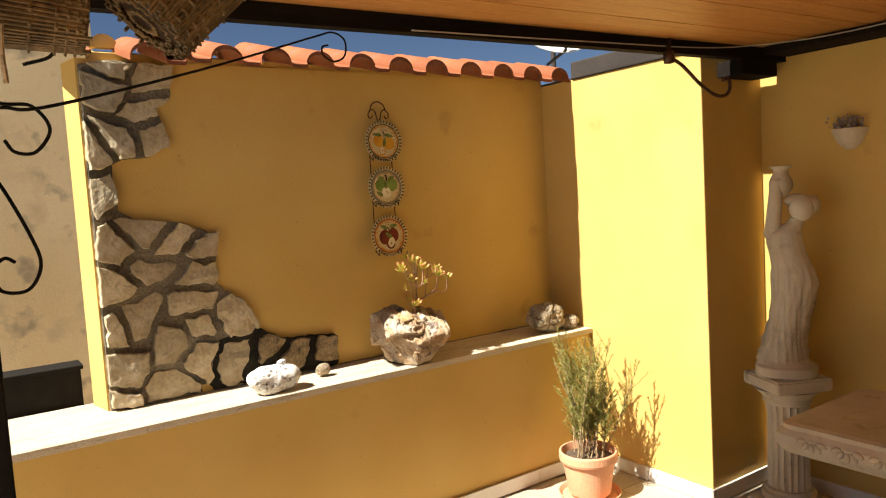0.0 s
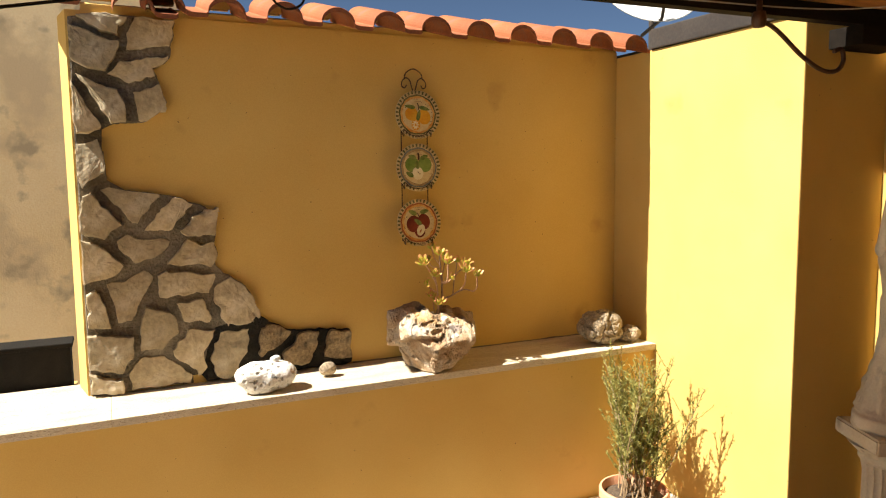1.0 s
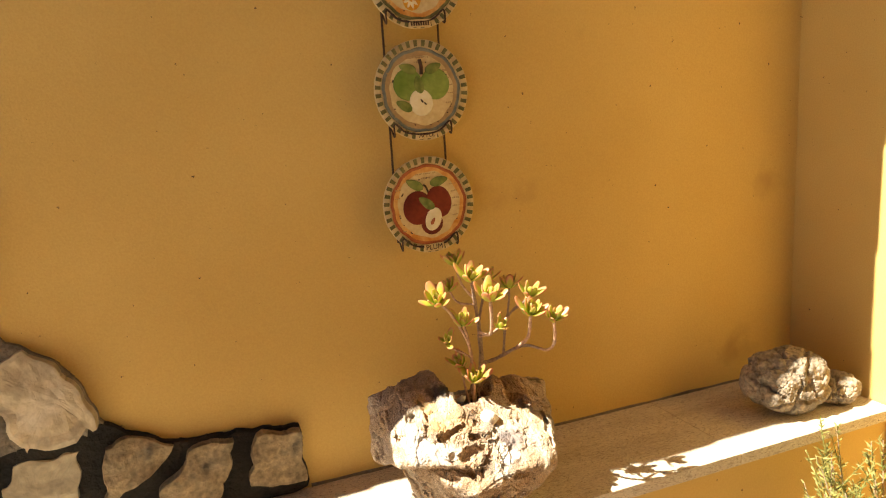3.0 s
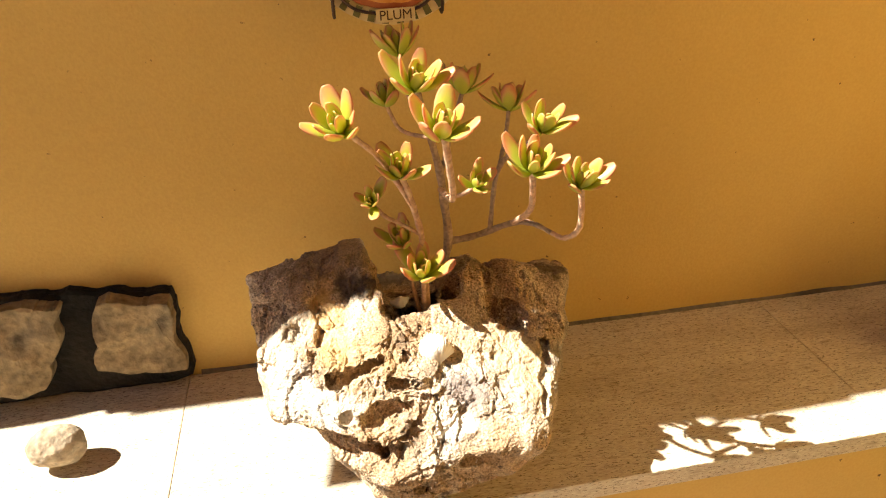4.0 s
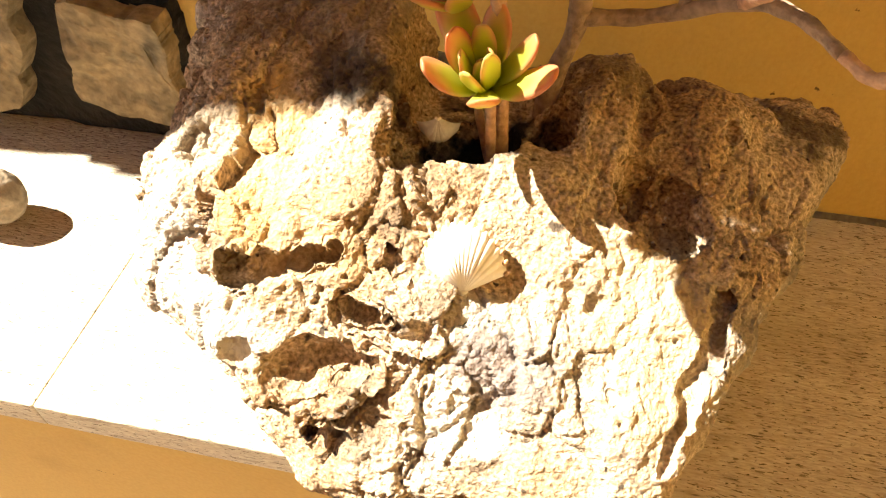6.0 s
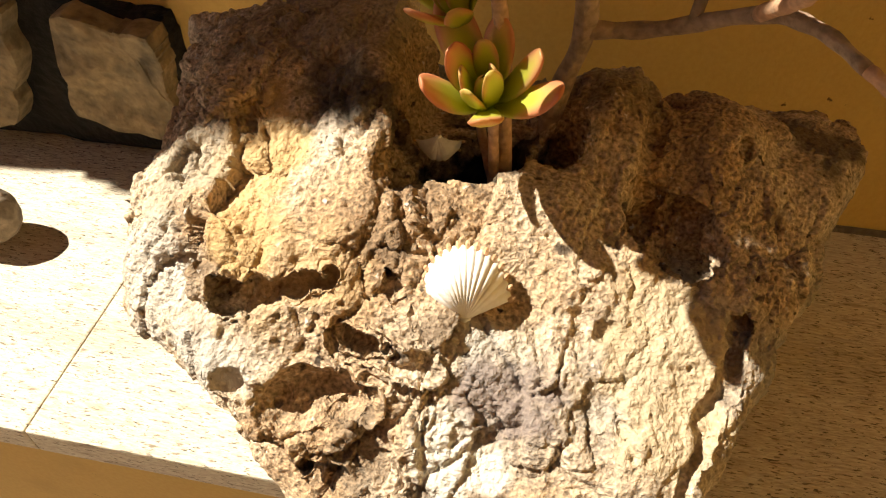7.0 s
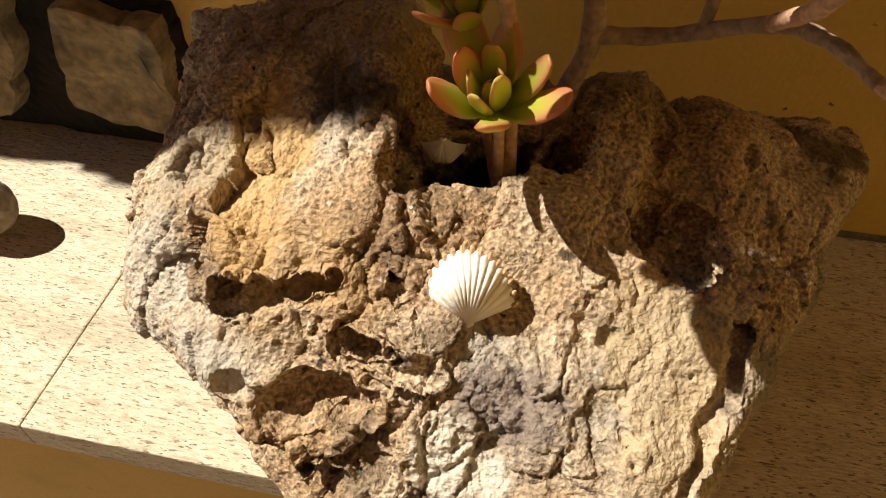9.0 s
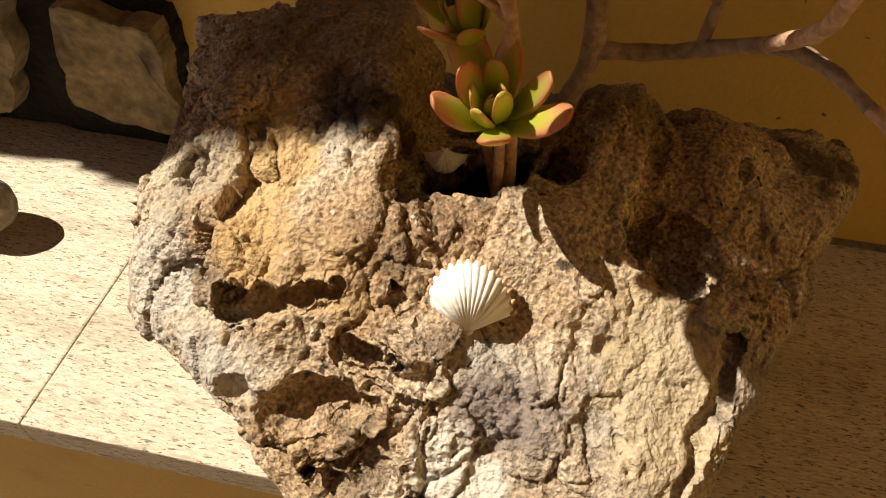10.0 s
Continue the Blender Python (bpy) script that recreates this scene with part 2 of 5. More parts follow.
wall_north = setting("wall_north", prism(bmesh.new(), [(0.285, WALL_Y), (PX, WALL_Y), (PX, WALL_Y + 0.16), (0.252, WALL_Y + 0.16)], LEDGE - 0.03, 2.43), YELLOW,
                     "tall ochre plastered garden wall with a few dark specks", "wall")
wall_low = setting("wall_low", boxed(-2.4, PX, FRONT + 0.02, WALL_Y + 0.16, 0.02, LEDGE - 0.032), YELLOW, "low ochre plastered wall under a stone ledge", "wall")
pillar = setting("pillar", boxed(PX, EAST + 0.2, PY, WALL_Y + 0.16, 0.02, 2.40, bevel=0.006), YELLOW, "broad ochre plastered pillar in full sun", "pillar")
wall_east = setting("wall_east", boxed(EAST, EAST + 0.2, -2.2, PY - 0.002, 0.02, 2.60), YELLOW, "ochre plastered wall in the shade of the pergola", "wall")
# unseen wall, added at roof height to cut the skylight under the pergola
wall_south = setting("wall_south", boxed(-2.4, EAST - 0.002, -2.4, -2.2, 0.02, 2.40), YELLOW, "unseen ochre wall added behind the viewpoint to hold back light", "wall")

ledge = setting("ledge", boxed(-2.38, PX - 0.003, FRONT + 0.022, WALL_Y + 0.15, LEDGE - 0.0315, LEDGE - 0.004), BEIGE, "travertine coping of the low wall", "ledge")
for x0, x1 in ((-2.38, -1.64), (-1.64, -0.64), (-0.64, 0.37), (0.37, 1.372), (1.372, 2.37), (2.37, PX - 0.004)):
    part("slab", boxed(x0 + 0.0004, x1 - 0.0004, FRONT, WALL_Y - 0.002 if x0 > 0.3 else WALL_Y + 0.20, LEDGE - 0.0305, LEDGE, bevel=0.002), TRAVERTINE, ledge)

base = setting("baseboard", boxed(-2.38, PX - 0.02, FRONT + 0.012, FRONT + 0.019, FLOOR, FLOOR + 0.07), MORTAR, "white marble skirting along the walls", "baseboard")
for i in range(9):
    x0 = -2.38 + i * 0.6
    part("skirting_tile", boxed(x0 + 0.001, min(x0 + 0.599, PX - 0.016), FRONT, FRONT + 0.012, FLOOR, FLOOR + 0.075, bevel=0.002), MARBLE, base)
for y0, y1 in ((PY - 0.014, 2.72), (2.72, FRONT - 0.001)):
    part("skirting_tile", boxed(PX - 0.014, PX - 0.001, y0 + 0.001, y1 - 0.001, FLOOR, FLOOR + 0.075, bevel=0.002), MARBLE, base)
part("skirting_tile", boxed(PX + 0.001, EAST - 0.002, PY - 0.014, PY - 0.001, FLOOR, FLOOR + 0.075, bevel=0.002), MARBLE, base)
for i in range(5):
    part("skirting_tile", boxed(EAST - 0.014, EAST - 0.001, PY - 0.62 - i * 0.6, PY - 0.021 - i * 0.6, FLOOR, FLOOR + 0.075, bevel=0.002), MARBLE, base)

# pergola: boards between dark beams
WEST = -1.7
CEIL = 2.405


def beam_edge(x):
    return 2.385 - 0.05 * x


cb = bmesh.new()
y = -2.2
while y < 2.3:
    lo, hi = y + 0.002, min(y + 0.135, 2.36) - 0.002
    xs = EAST - 0.004
    prism(cb, [(WEST + 0.01, lo + 0.06), (xs, lo - 0.19), (xs, hi - 0.19), (WEST + 0.01, hi + 0.06)], CEIL + random.uniform(0, 0.002), CEIL + 0.022)
    y += 0.135
ceiling = setting("ceiling", cb, BOARD, "varnished pine boards of the pergola roof", "ceiling")
roof = setting("pergola_roof", prism(bmesh.new(), [(WEST, -2.2), (EAST, -2.2), (EAST, beam_edge(EAST) - 0.01), (WEST, beam_edge(WEST) - 0.01)], CEIL + 0.026, CEIL + 0.06), FLASHING, "dark roofing felt over the pergola boards", "roof")
bb = bmesh.new()
prism(bb, [(WEST, beam_edge(WEST) - 0.05), (EAST - 0.003, beam_edge(EAST) - 0.05), (EAST - 0.003, beam_edge(EAST)), (WEST, beam_edge(WEST))], 2.345, CEIL + 0.024)
beam_north = setting("beam_north", bb, BEAMWOOD, "dark stained edge beam of the pergola", "beam")
beam_east = setting("beam_east", boxed(EAST - 0.22, EAST - 0.004, -2.19, 2.155, 2.368, CEIL - 0.003), BEAMWOOD, "dark stained wall beam of the pergola", "beam")
post = setting("post", boxed(-0.222, -0.142, 1.46, 1.54, FLOOR - 0.01, CEIL - 0.001, bevel=0.004), BLACKIRON, "black painted steel post of the pergola", "post")
flash = setting("pillar_cap", boxed(PX - 0.012, EAST + 0.22, PY + 0.06, 3.186, 2.402, 2.50, bevel=0.006), FLASHING, "grey weathered capping on the pillar", "cap")
setting("pillar_ledge", boxed(PX + 0.002, EAST + 0.2, 3.188, WALL_Y + 0.16, 2.401, 2.412), FLASHING, "dark flashing on top of the pillar", "cap")
nb = setting("neighbour_wall", prism(bmesh.new(), [(-9, 6.3), (0.69, 5.5), (1.2, 9.0), (-9, 9.0)], 0.0, 4.6), BEIGE, "stained beige plaster wall of the house behind", "building")


# ---------------------------------------------------------------- coping of terracotta tiles on the tall wall
low_back = setting("wall_back", boxed(-2.4, 0.23, WALL_Y + 0.162, 3.86, 0.02, LEDGE - 0.034), YELLOW, "rear of the low ochre wall", "wall")
PITCH, RUN, RISE = 0.2185, 0.36, math.tan(radians(15))
coping = new("roof_coping")
coping.matrix_world = pose(0.165, 3.192, 2.400, 0, 0, 0)
tagged(coping, "row of orange terracotta tiles capping the tall wall", "coping", kind="structure")
outline = [(-0.070 * math.cos(math.pi * i / 16), 0.008 + 0.060 * math.sin(math.pi * i / 16)) for i in range(17)]
outline += [(0.078, 0.002), (0.092, 0.0), (0.142, 0.0), (0.1500, 0.006)]
tile_mesh = None
for i in range(13):
    if tile_mesh is None:
        tb = bmesh.new()
        rows = [[(x, yy, z + yy * RISE + dz) for x, z in outline] + [(x, yy, z - 0.017 + yy * RISE + dz) for x, z in outline[::-1]]
                for yy, dz in ((0.0, -0.001), (0.006, 0.0), (RUN, 0.0))]
        rings(tb, rows)
        bmesh.ops.recalc_face_normals(tb, faces=tb.faces)
        tile = part("roof_tile", tb, TERRACOTTA, coping)
        tile_mesh = tile.data
    else:
        tile = new("roof_tile", tile_mesh)
        tile.parent = coping
    tile.matrix_basis = pose(0.026 + i * PITCH + (0.11 if i == 1 else 0), (0.195 if i < 1 else random.uniform(-0.008, 0.008)), (0.190 * RISE if i < 1 else -0.014 if i == 1 else random.uniform(-0.002, 0.002)), 0, random.uniform(-1, 1), 0 if i < 1 else random.uniform(-0.6, 0.6))
wedge = bmesh.new()
section = [(0.275, -0.004), (0.275, 0.275 * RISE - 0.016), (RUN - 0.02, RUN * RISE - 0.020), (RUN - 0.02, -0.004)]
rings(wedge, [[(x, a, b) for a, b in section] for x in (0.175, 2.735)])
bmesh.ops.recalc_face_normals(wedge, faces=wedge.faces)
part("mortar_bed", wedge, YELLOW, coping, "ochre plaster bedding under the tiles")
fill = bmesh.new()
for i in range(13):
    lathe(fill, [(0.056, -0.02), (0.056, 0.02)], 16)
    for v in fill.verts[-32:]:
        v.co = Vector((0.026 + i * PITCH + v.co.x, 0.320 + v.co.z, 0.004 + max(v.co.y, -0.006) * 0.95 + 0.325 * RISE))
tagged(part("mortar_plug", fill, YELLOW, coping, "plaster plugs under the tile arches"), kind="stuff")

# ---------------------------------------------------------------- stone cladding on the tall wall
SEEDS = [(0.38, 2.29), (0.58, 2.35), (0.52, 2.20), (0.41, 2.09), (0.56, 2.09), (0.31, 2.05), (0.33, 1.86), (0.34, 1.65), (0.49, 1.68), (0.62, 1.61), (0.74, 1.61),
         (0.52, 1.50), (0.72, 1.48), (0.33, 1.45), (0.44, 1.33), (0.67, 1.34), (0.87, 1.24), (0.57, 1.17), (0.30, 1.28), (0.38, 1.08), (0.70, 1.10), (0.84, 1.06),
         (1.01, 1.08), (1.15, 1.03), (1.30, 1.02), (0.69, 1.235), (0.54, 0.98), (0.32, 0.945), (0.42, 2.41)]
EDGE = [(0.29, 2.40), (0.48, 2.43), (0.68, 2.41), (0.65, 2.26), (0.59, 2.22), (0.635, 2.09), (0.55, 2.01), (0.43, 2.00), (0.37, 1.97), (0.395, 1.86), (0.40, 1.75),
        (0.58, 1.725), (0.69, 1.70), (0.79, 1.65), (0.80, 1.41), (0.93, 1.31), (0.98, 1.18), (1.09, 1.11), (1.37, 1.085), (1.385, 0.925), (0.29, 0.925)]


def inside(p, poly):
    hit = False
    for (ax, ay), (bx, by) in zip(poly, poly[1:] + poly[:1]):
        if (ay > p[1]) != (by > p[1]) and p[0] < (bx - ax) * (p[1] - ay) / (by - ay) + ax:
            hit = not hit
    return hit


def turned(a, b):
    """By how much the joint between two stones is skewed, the same from either side."""
    k = noise.noise(Vector(((a[0] + b[0]) * 13, (a[1] + b[1]) * 13, 4.0)))
    return Matrix.Rotation(1.5 * k, 2)


def cell(seed, others, gap):
    """The ground nearer to seed than to the others, as a polygon."""
    poly = [Vector((max(0.294, seed[0] + sx * 0.145), min(2.42, max(0.926, seed[1] + sy * 0.145)))) for sx, sy in ((-1, -1), (1, -1), (1, 1), (-1, 1))]
    s = Vector(seed)
    cuts = []
    for o in others:
        v = Vector(o) - s
        if v.length < 0.40:
            n = turned(seed, o) @ v.normalized()
            cuts.append((n, v.dot(n) / 2 - gap))
    for n, d in cuts:
        out = []
        for a, b in zip(poly, poly[1:] + poly[:1]):
            da, db = (a - s).dot(n) - d, (b - s).dot(n) - d
            if da <= 0:
                out.append(a)
            if (da < 0 < db) or (db < 0 < da):
                out.append(a + (b - a) * (da / (da - db)))
        poly = out
    return poly


cladding = setting("stone_cladding", bmesh.new(), MORTAR, "irregular pale stones set in dark grey mortar on the ochre wall", "cladding")


def drawn_in(pts, c, spare):
    """Points past the edge of the cladding come back towards c."""
    kept = []
    for p in pts:
        t = 1.0
        while t > 0.1 and not inside(c + (p - c) * t * spare, EDGE):
            t -= 0.02
        kept.append(c + (p - c) * t)
    return kept


def along(poly, step):
    pts = []
    for a, b in zip(poly, poly[1:] + poly[:1]):
        n = max(2, int((b - a).length / step))
        pts += [a + (b - a) * i / n for i in range(n)]
    return pts


def warped(p):
    w = Vector((p.x * 9, p.y * 9, 2.0))
    v = Vector((p.x * 31, p.y * 31, 5.0))
    return p + Vector((0.024 * noise.noise(w) + 0.008 * noise.noise(v), 0.024 * noise.noise(w + Vector((7, 3, 1))) + 0.008 * noise.noise(v + Vector((3, 9, 1)))))


def frayed(p, by):
    """The free edge wanders."""
    w = Vector((p.x * 22, p.y * 22, 8.0))
    k = by * min(1.0, max(0.0, (p.x - 0.45) / 0.3))
    return Vector((p.x + k * noise.noise(w), max(0.9215, p.y + k * noise.noise(w + Vector((5, 5, 5))))))


mb, gb = bmesh.new(), bmesh.new()
for si, seed in enumerate(SEEDS):
    poly = cell(seed, [o for o in SEEDS if o != seed], -0.020)
    c = sum(poly, Vector((0, 0))) / len(poly)
    pts = [frayed(p, 0.012) for p in drawn_in(along(poly, 0.012), c, 0.93 if seed[0] > 0.95 else 0.985)]
    dz = 0.0002 * si
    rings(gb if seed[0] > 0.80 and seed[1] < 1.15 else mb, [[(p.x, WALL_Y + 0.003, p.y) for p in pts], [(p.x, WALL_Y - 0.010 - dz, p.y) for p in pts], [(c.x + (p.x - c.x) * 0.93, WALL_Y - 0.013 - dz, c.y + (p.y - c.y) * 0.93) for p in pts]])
bmesh.ops.recalc_face_normals(mb, faces=mb.faces)
mb.to_mesh(cladding.data)
mb.free()
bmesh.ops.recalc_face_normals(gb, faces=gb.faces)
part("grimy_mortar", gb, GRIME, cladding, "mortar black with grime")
for si, seed in enumerate(SEEDS):
    poly = cell(seed, [o for o in SEEDS if o != seed], random.uniform(0.009, 0.021) + (0.006 if seed[0] > 0.95 else 0))
    c = sum(poly, Vector((0, 0))) / len(poly)
    kept = drawn_in([warped(p) for p in along(poly, 0.010)], c, 1.05)
    kept = [frayed(p, 0.016) for p in kept]
    kept = [Vector((max(0.290, p.x), max(0.9215 if seed[0] < 0.95 else 0.946 + 0.006 * noise.noise(Vector((p.x * 30, 1, 1))), p.y))) for p in kept]
    if seed[0] > 0.95:
        kept = [c + (p - c).normalized() * min((p - c).length, 0.084 + 0.45 * max(0.0, (p - c).length - 0.084)) for p in kept]
    sb = bmesh.new()
    thick = random.uniform(0.046, 0.054) if seed[0] < 0.43 else random.uniform(0.020, 0.034)
    tilt = (random.uniform(-0.11, 0.11), random.uniform(-0.11, 0.11))
    loops = []
    for scale, depth in ((1.0, -0.010), (1.0, thick * 0.80), (0.985, thick * 0.97), (0.90, thick * 1.0), (0.75, thick * 1.0), (0.5, thick * 1.03), (0.25, thick * 1.03)):
        loop = []
        for p in kept:
            r = p - c
            jag = 1 + 0.035 * noise.noise(Vector((p.x * 55, p.y * 55, si + depth * 40)))
            q = r * scale * jag
            bump = (0.010 if seed[0] > 0.80 else 0.0045) * noise.noise(Vector((q.x * 24, q.y * 24, si * 3.1))) + 0.0010 * noise.noise(Vector((q.x * 80, q.y * 80, si * 1.7)))
            d = depth + (bump + tilt[0] * q.x + tilt[1] * q.y if depth > 0.0 else 0)
            loop.append((q.x, -d, q.y))
        loops.append(loop)
    rings(sb, loops)
    bmesh.ops.recalc_face_normals(sb, faces=sb.faces)
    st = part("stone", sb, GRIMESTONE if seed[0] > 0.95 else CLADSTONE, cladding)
    st.location = (c.x, WALL_Y - 0.008, c.y)

# ---------------------------------------------------------------- black panel behind the ledge, neighbour's dish
panel = thing("metal_panel", "low black painted metal panel behind the stone ledge", "panel", (-1.0, 3.74, LEDGE - 0.034))
part("sheet", boxed(-1.35, 1.22, -0.06, 0.06, 0.0, 0.195, bevel=0.004), BLACKIRON, panel)
part("top_rail", boxed(-1.36, 1.23, -0.075, 0.075, 0.196, 0.215, bevel=0.004), BLACKIRON, panel)

WHITE = material("white_enamel", [(0.3, (0.74, 0.74, 0.72)), (0.7, (0.82, 0.82, 0.80))], 5, 0.4, 0.05, 60, 0.05)
dish = thing("satellite_dish", "white metal satellite dish on a mast behind the pillar", "antenna", (4.06, 4.72, 0.0))
db = bmesh.new()
lathe(db, [(0.003, 0.0), (0.15, 0.018), (0.28, 0.062), (0.38, 0.115), (0.40, 0.128), (0.40, 0.12), (0.28, 0.05), (0.15, 0.006), (0.003, -0.012)], 40)
bmesh.ops.transform(db, matrix=pose(0, -0.12, 3.14, 62, 0, -20), verts=db.verts)
bmesh.ops.recalc_face_normals(db, faces=db.faces)
part("reflector", db, WHITE, dish, smooth=True)
part("mast", tube(bmesh.new(), [(0.30, 0.14, 0.0), (0.30, 0.14, 3.08), (0.20, 0.08, 3.13), (0.0, 0.02, 3.14)], 0.022, 12), FLASHING, dish)
part("feed_arm", tube(bmesh.new(), [(0, -0.10, 2.81), (-0.10, -0.42, 2.86), (-0.12, -0.46, 2.93)], 0.013, 8), FLASHING, dish)
part("feed_horn", tube(bmesh.new(), [(-0.12, -0.50, 2.94), (-0.10, -0.40, 2.98)], 0.03, 10), WHITE, dish)

# ---------------------------------------------------------------- plate rack with three painted plates
def paint(name, a, b, rough=0.5, sc=40):
    return material(name, [(0.35, a), (0.65, b)], sc, rough, 0.03, 120, 0.12, spec=0.25)


CREAM = paint("cream_glaze", (0.58, 0.43, 0.20), (0.70, 0.56, 0.31), sc=25)
WASH = paint("orange_wash", (0.58, 0.24, 0.05), (0.70, 0.42, 0.14), sc=30)
RUST = paint("rust_glaze", (0.30, 0.075, 0.025), (0.42, 0.13, 0.05))
OLIVE = paint("olive_glaze", (0.10, 0.09, 0.03), (0.18, 0.16, 0.06))
DARK = paint("dark_glaze", (0.05, 0.025, 0.015), (0.08, 0.04, 0.02))
INK = paint("faded_ink", (0.34, 0.22, 0.10), (0.42, 0.28, 0.13))
ORANGE = paint("orange_glaze", (0.60, 0.24, 0.015), (0.70, 0.38, 0.04), sc=18)
PLUMRED = paint("plum_glaze", (0.10, 0.012, 0.008), (0.22, 0.035, 0.016), sc=14)
APPLEGREEN = paint("apple_glaze", (0.12, 0.20, 0.03), (0.26, 0.33, 0.08), sc=14)
LEAFGREEN = paint("leaf_glaze", (0.10, 0.14, 0.03), (0.24, 0.26, 0.07), sc=45)
FLESH = paint("flesh_glaze", (0.72, 0.62, 0.38), (0.80, 0.72, 0.52), sc=20)
BLUEGREY = paint("blue_grey_glaze", (0.13, 0.14, 0.12), (0.20, 0.21, 0.18))


def blob(bm, x, z, rx, rz, turn=0.0, lift=0.0, point=0.0, dome=0.0012, seg=28):
    """A thin painted patch, pointed at one end if point > 0."""
    c, s = math.cos(radians(turn)), math.sin(radians(turn))
    loops = []
    for k, d in ((1.0, 0.0), (0.92, dome * 0.7), (0.5, dome)):
        loop = []
        for i in range(seg):
            a = 2 * math.pi * i / seg
            ex = rx * math.cos(a) * k
            ez = rz * math.sin(a) * k * (1 - point * (0.5 + 0.5 * math.cos(a)) ** 1.5)
            loop.append((x + ex * c - ez * s, -lift - d, z + ex * s + ez * c))
        loops.append(loop)
    rings(bm, loops)
    return bm


def word(text, size, mat, parent, at):
    cu = bpy.data.curves.new("lettering", "FONT")
    cu.body, cu.size, cu.extrude, cu.align_x, cu.align_y = text, size, 0.0004, "CENTER", "CENTER"
    tmp = new("lettering", cu)
    me = bpy.data.meshes.new_from_object(tmp.evaluated_get(bpy.context.evaluated_depsgraph_get()))
    bpy.data.objects.remove(tmp)
    me.materials.clear()
    me.materials.append(mat)
    ob = new("lettering", me)
    ob.parent = parent
    ob.matrix_basis = pose(*at, 90, 0, 0)
    return ob


R = 0.108
PX0 = 1.712


def plate(label, z, ground, band, kind, text):
    pl = thing("plate", label, "plate", (PX0, WALL_Y - 0.030, z), 0, "painted plates in the rack")
    pl.matrix_world = pose(PX0 + 0.008, WALL_Y - 0.027, z, -3 + random.uniform(-1, 1), random.uniform(-2, 2), 0) @ Matrix.Diagonal((1.03, 1.0, 1.03, 1))
    b = bmesh.new()
    lathe(b, [(0.004, 0.004), (0.055, 0.004), (0.066, 0.010), (0.092, 0.013), (R, 0.018), (R, 0.014), (0.09, 0.007), (0.06, -0.003), (0.004, -0.003)], 56)
    bmesh.ops.transform(b, matrix=Matrix.Rotation(radians(90), 4, "X"), verts=b.verts)
    bmesh.ops.recalc_face_normals(b, faces=b.faces)
    dishpart = part("dish", b, CREAM, pl, "cream glazed ceramic", smooth=True)
    well = bmesh.new()
    rings(well, [[(r * math.cos(2 * math.pi * i / 48), -d, r * math.sin(2 * math.pi * i / 48)) for i in range(48)] for r, d in ((0.089, 0.0150), (0.066, 0.0152), (0.02, 0.0154))])
    part("painted_ground", well, ground, pl)
    ringb = bmesh.new()
    for r0, r1, d in ((0.083, 0.0905, 0.0158),):
        rings(ringb, [[(r * (1 + 0.012 * math.sin(9 * a + 1) + 0.008 * math.sin(17 * a)) * math.cos(a), -dd, r * (1 + 0.012 * math.sin(9 * a + 1) + 0.008 * math.sin(17 * a)) * math.sin(a))
                        for a in [2 * math.pi * i / 64 for i in range(64)]] for r, dd in ((r0, d - 0.0006), (r0 + 0.001, d), (r1 - 0.001, d), (r1, d - 0.0012))], cap=False)
    part("painted_band", ringb, band, pl)
    wash = bmesh.new()
    rings(wash, [[(r * (1 + w * math.sin(5 * a + 2) + w * math.sin(11 * a)) * math.cos(a), -d, r * (1 + w * math.sin(5 * a + 2) + w * math.sin(11 * a)) * math.sin(a)) for a in [2 * math.pi * i / 64 for i in range(64)]]
                 for r, d, w in ((0.085, 0.0148, 0.0), (0.084, 0.0155, 0.0), (0.0745, 0.0155, 0.016), (0.074, 0.0148, 0.016))], cap=False)
    part("painted_wash", wash, WASH if kind != "apple" else INK, pl)
    checks = bmesh.new()
    for i in range(36):
        a0, a1 = 2 * math.pi * (i + 0.05) / 36, 2 * math.pi * (i + 0.52) / 36
        rings(checks, [[(r * math.cos(a), -d, r * math.sin(a)) for a in (a0, (a0 + a1) / 2, a1)] for r, d in ((0.0935, 0.0158), (0.0935, 0.0168), (0.1066, 0.0190), (0.1066, 0.0180))], closed=False, cap=False)
    tagged(part("rim_pattern", checks, OLIVE, pl, "dark olive checks round the rim"), kind="stuff")
    L = 0.0158
    if kind == "orange":
        part("painted_orange", blob(bmesh.new(), -0.030, 0.004, 0.031, 0.030, 0, L), ORANGE, pl)
        part("painted_orange", blob(bmesh.new(), 0.030, -0.010, 0.032, 0.034, 20, L + 0.0004), ORANGE, pl)
        half = part("painted_half_orange", blob(bmesh.new(), -0.012, -0.044, 0.021, 0.026, -10, L + 0.0010), ORANGE, pl)
        seg = bmesh.new()
        for i in range(9):
            a = 2 * math.pi * i / 9
            blob(seg, -0.014 + 0.011 * math.cos(a), -0.045 + 0.014 * math.sin(a), 0.0075, 0.0042, math.degrees(a), L + 0.0022, 0.6, seg=10)
        part("painted_segment", seg, FLESH, pl)
        for x, z2, t in ((-0.036, 0.036, 170), (0.034, 0.028, -15), (0.004, -0.002, 75)):
            part("painted_leaf", blob(bmesh.new(), x, z2, 0.026, 0.011, t, L + 0.0016, 0.5), LEAFGREEN, pl)
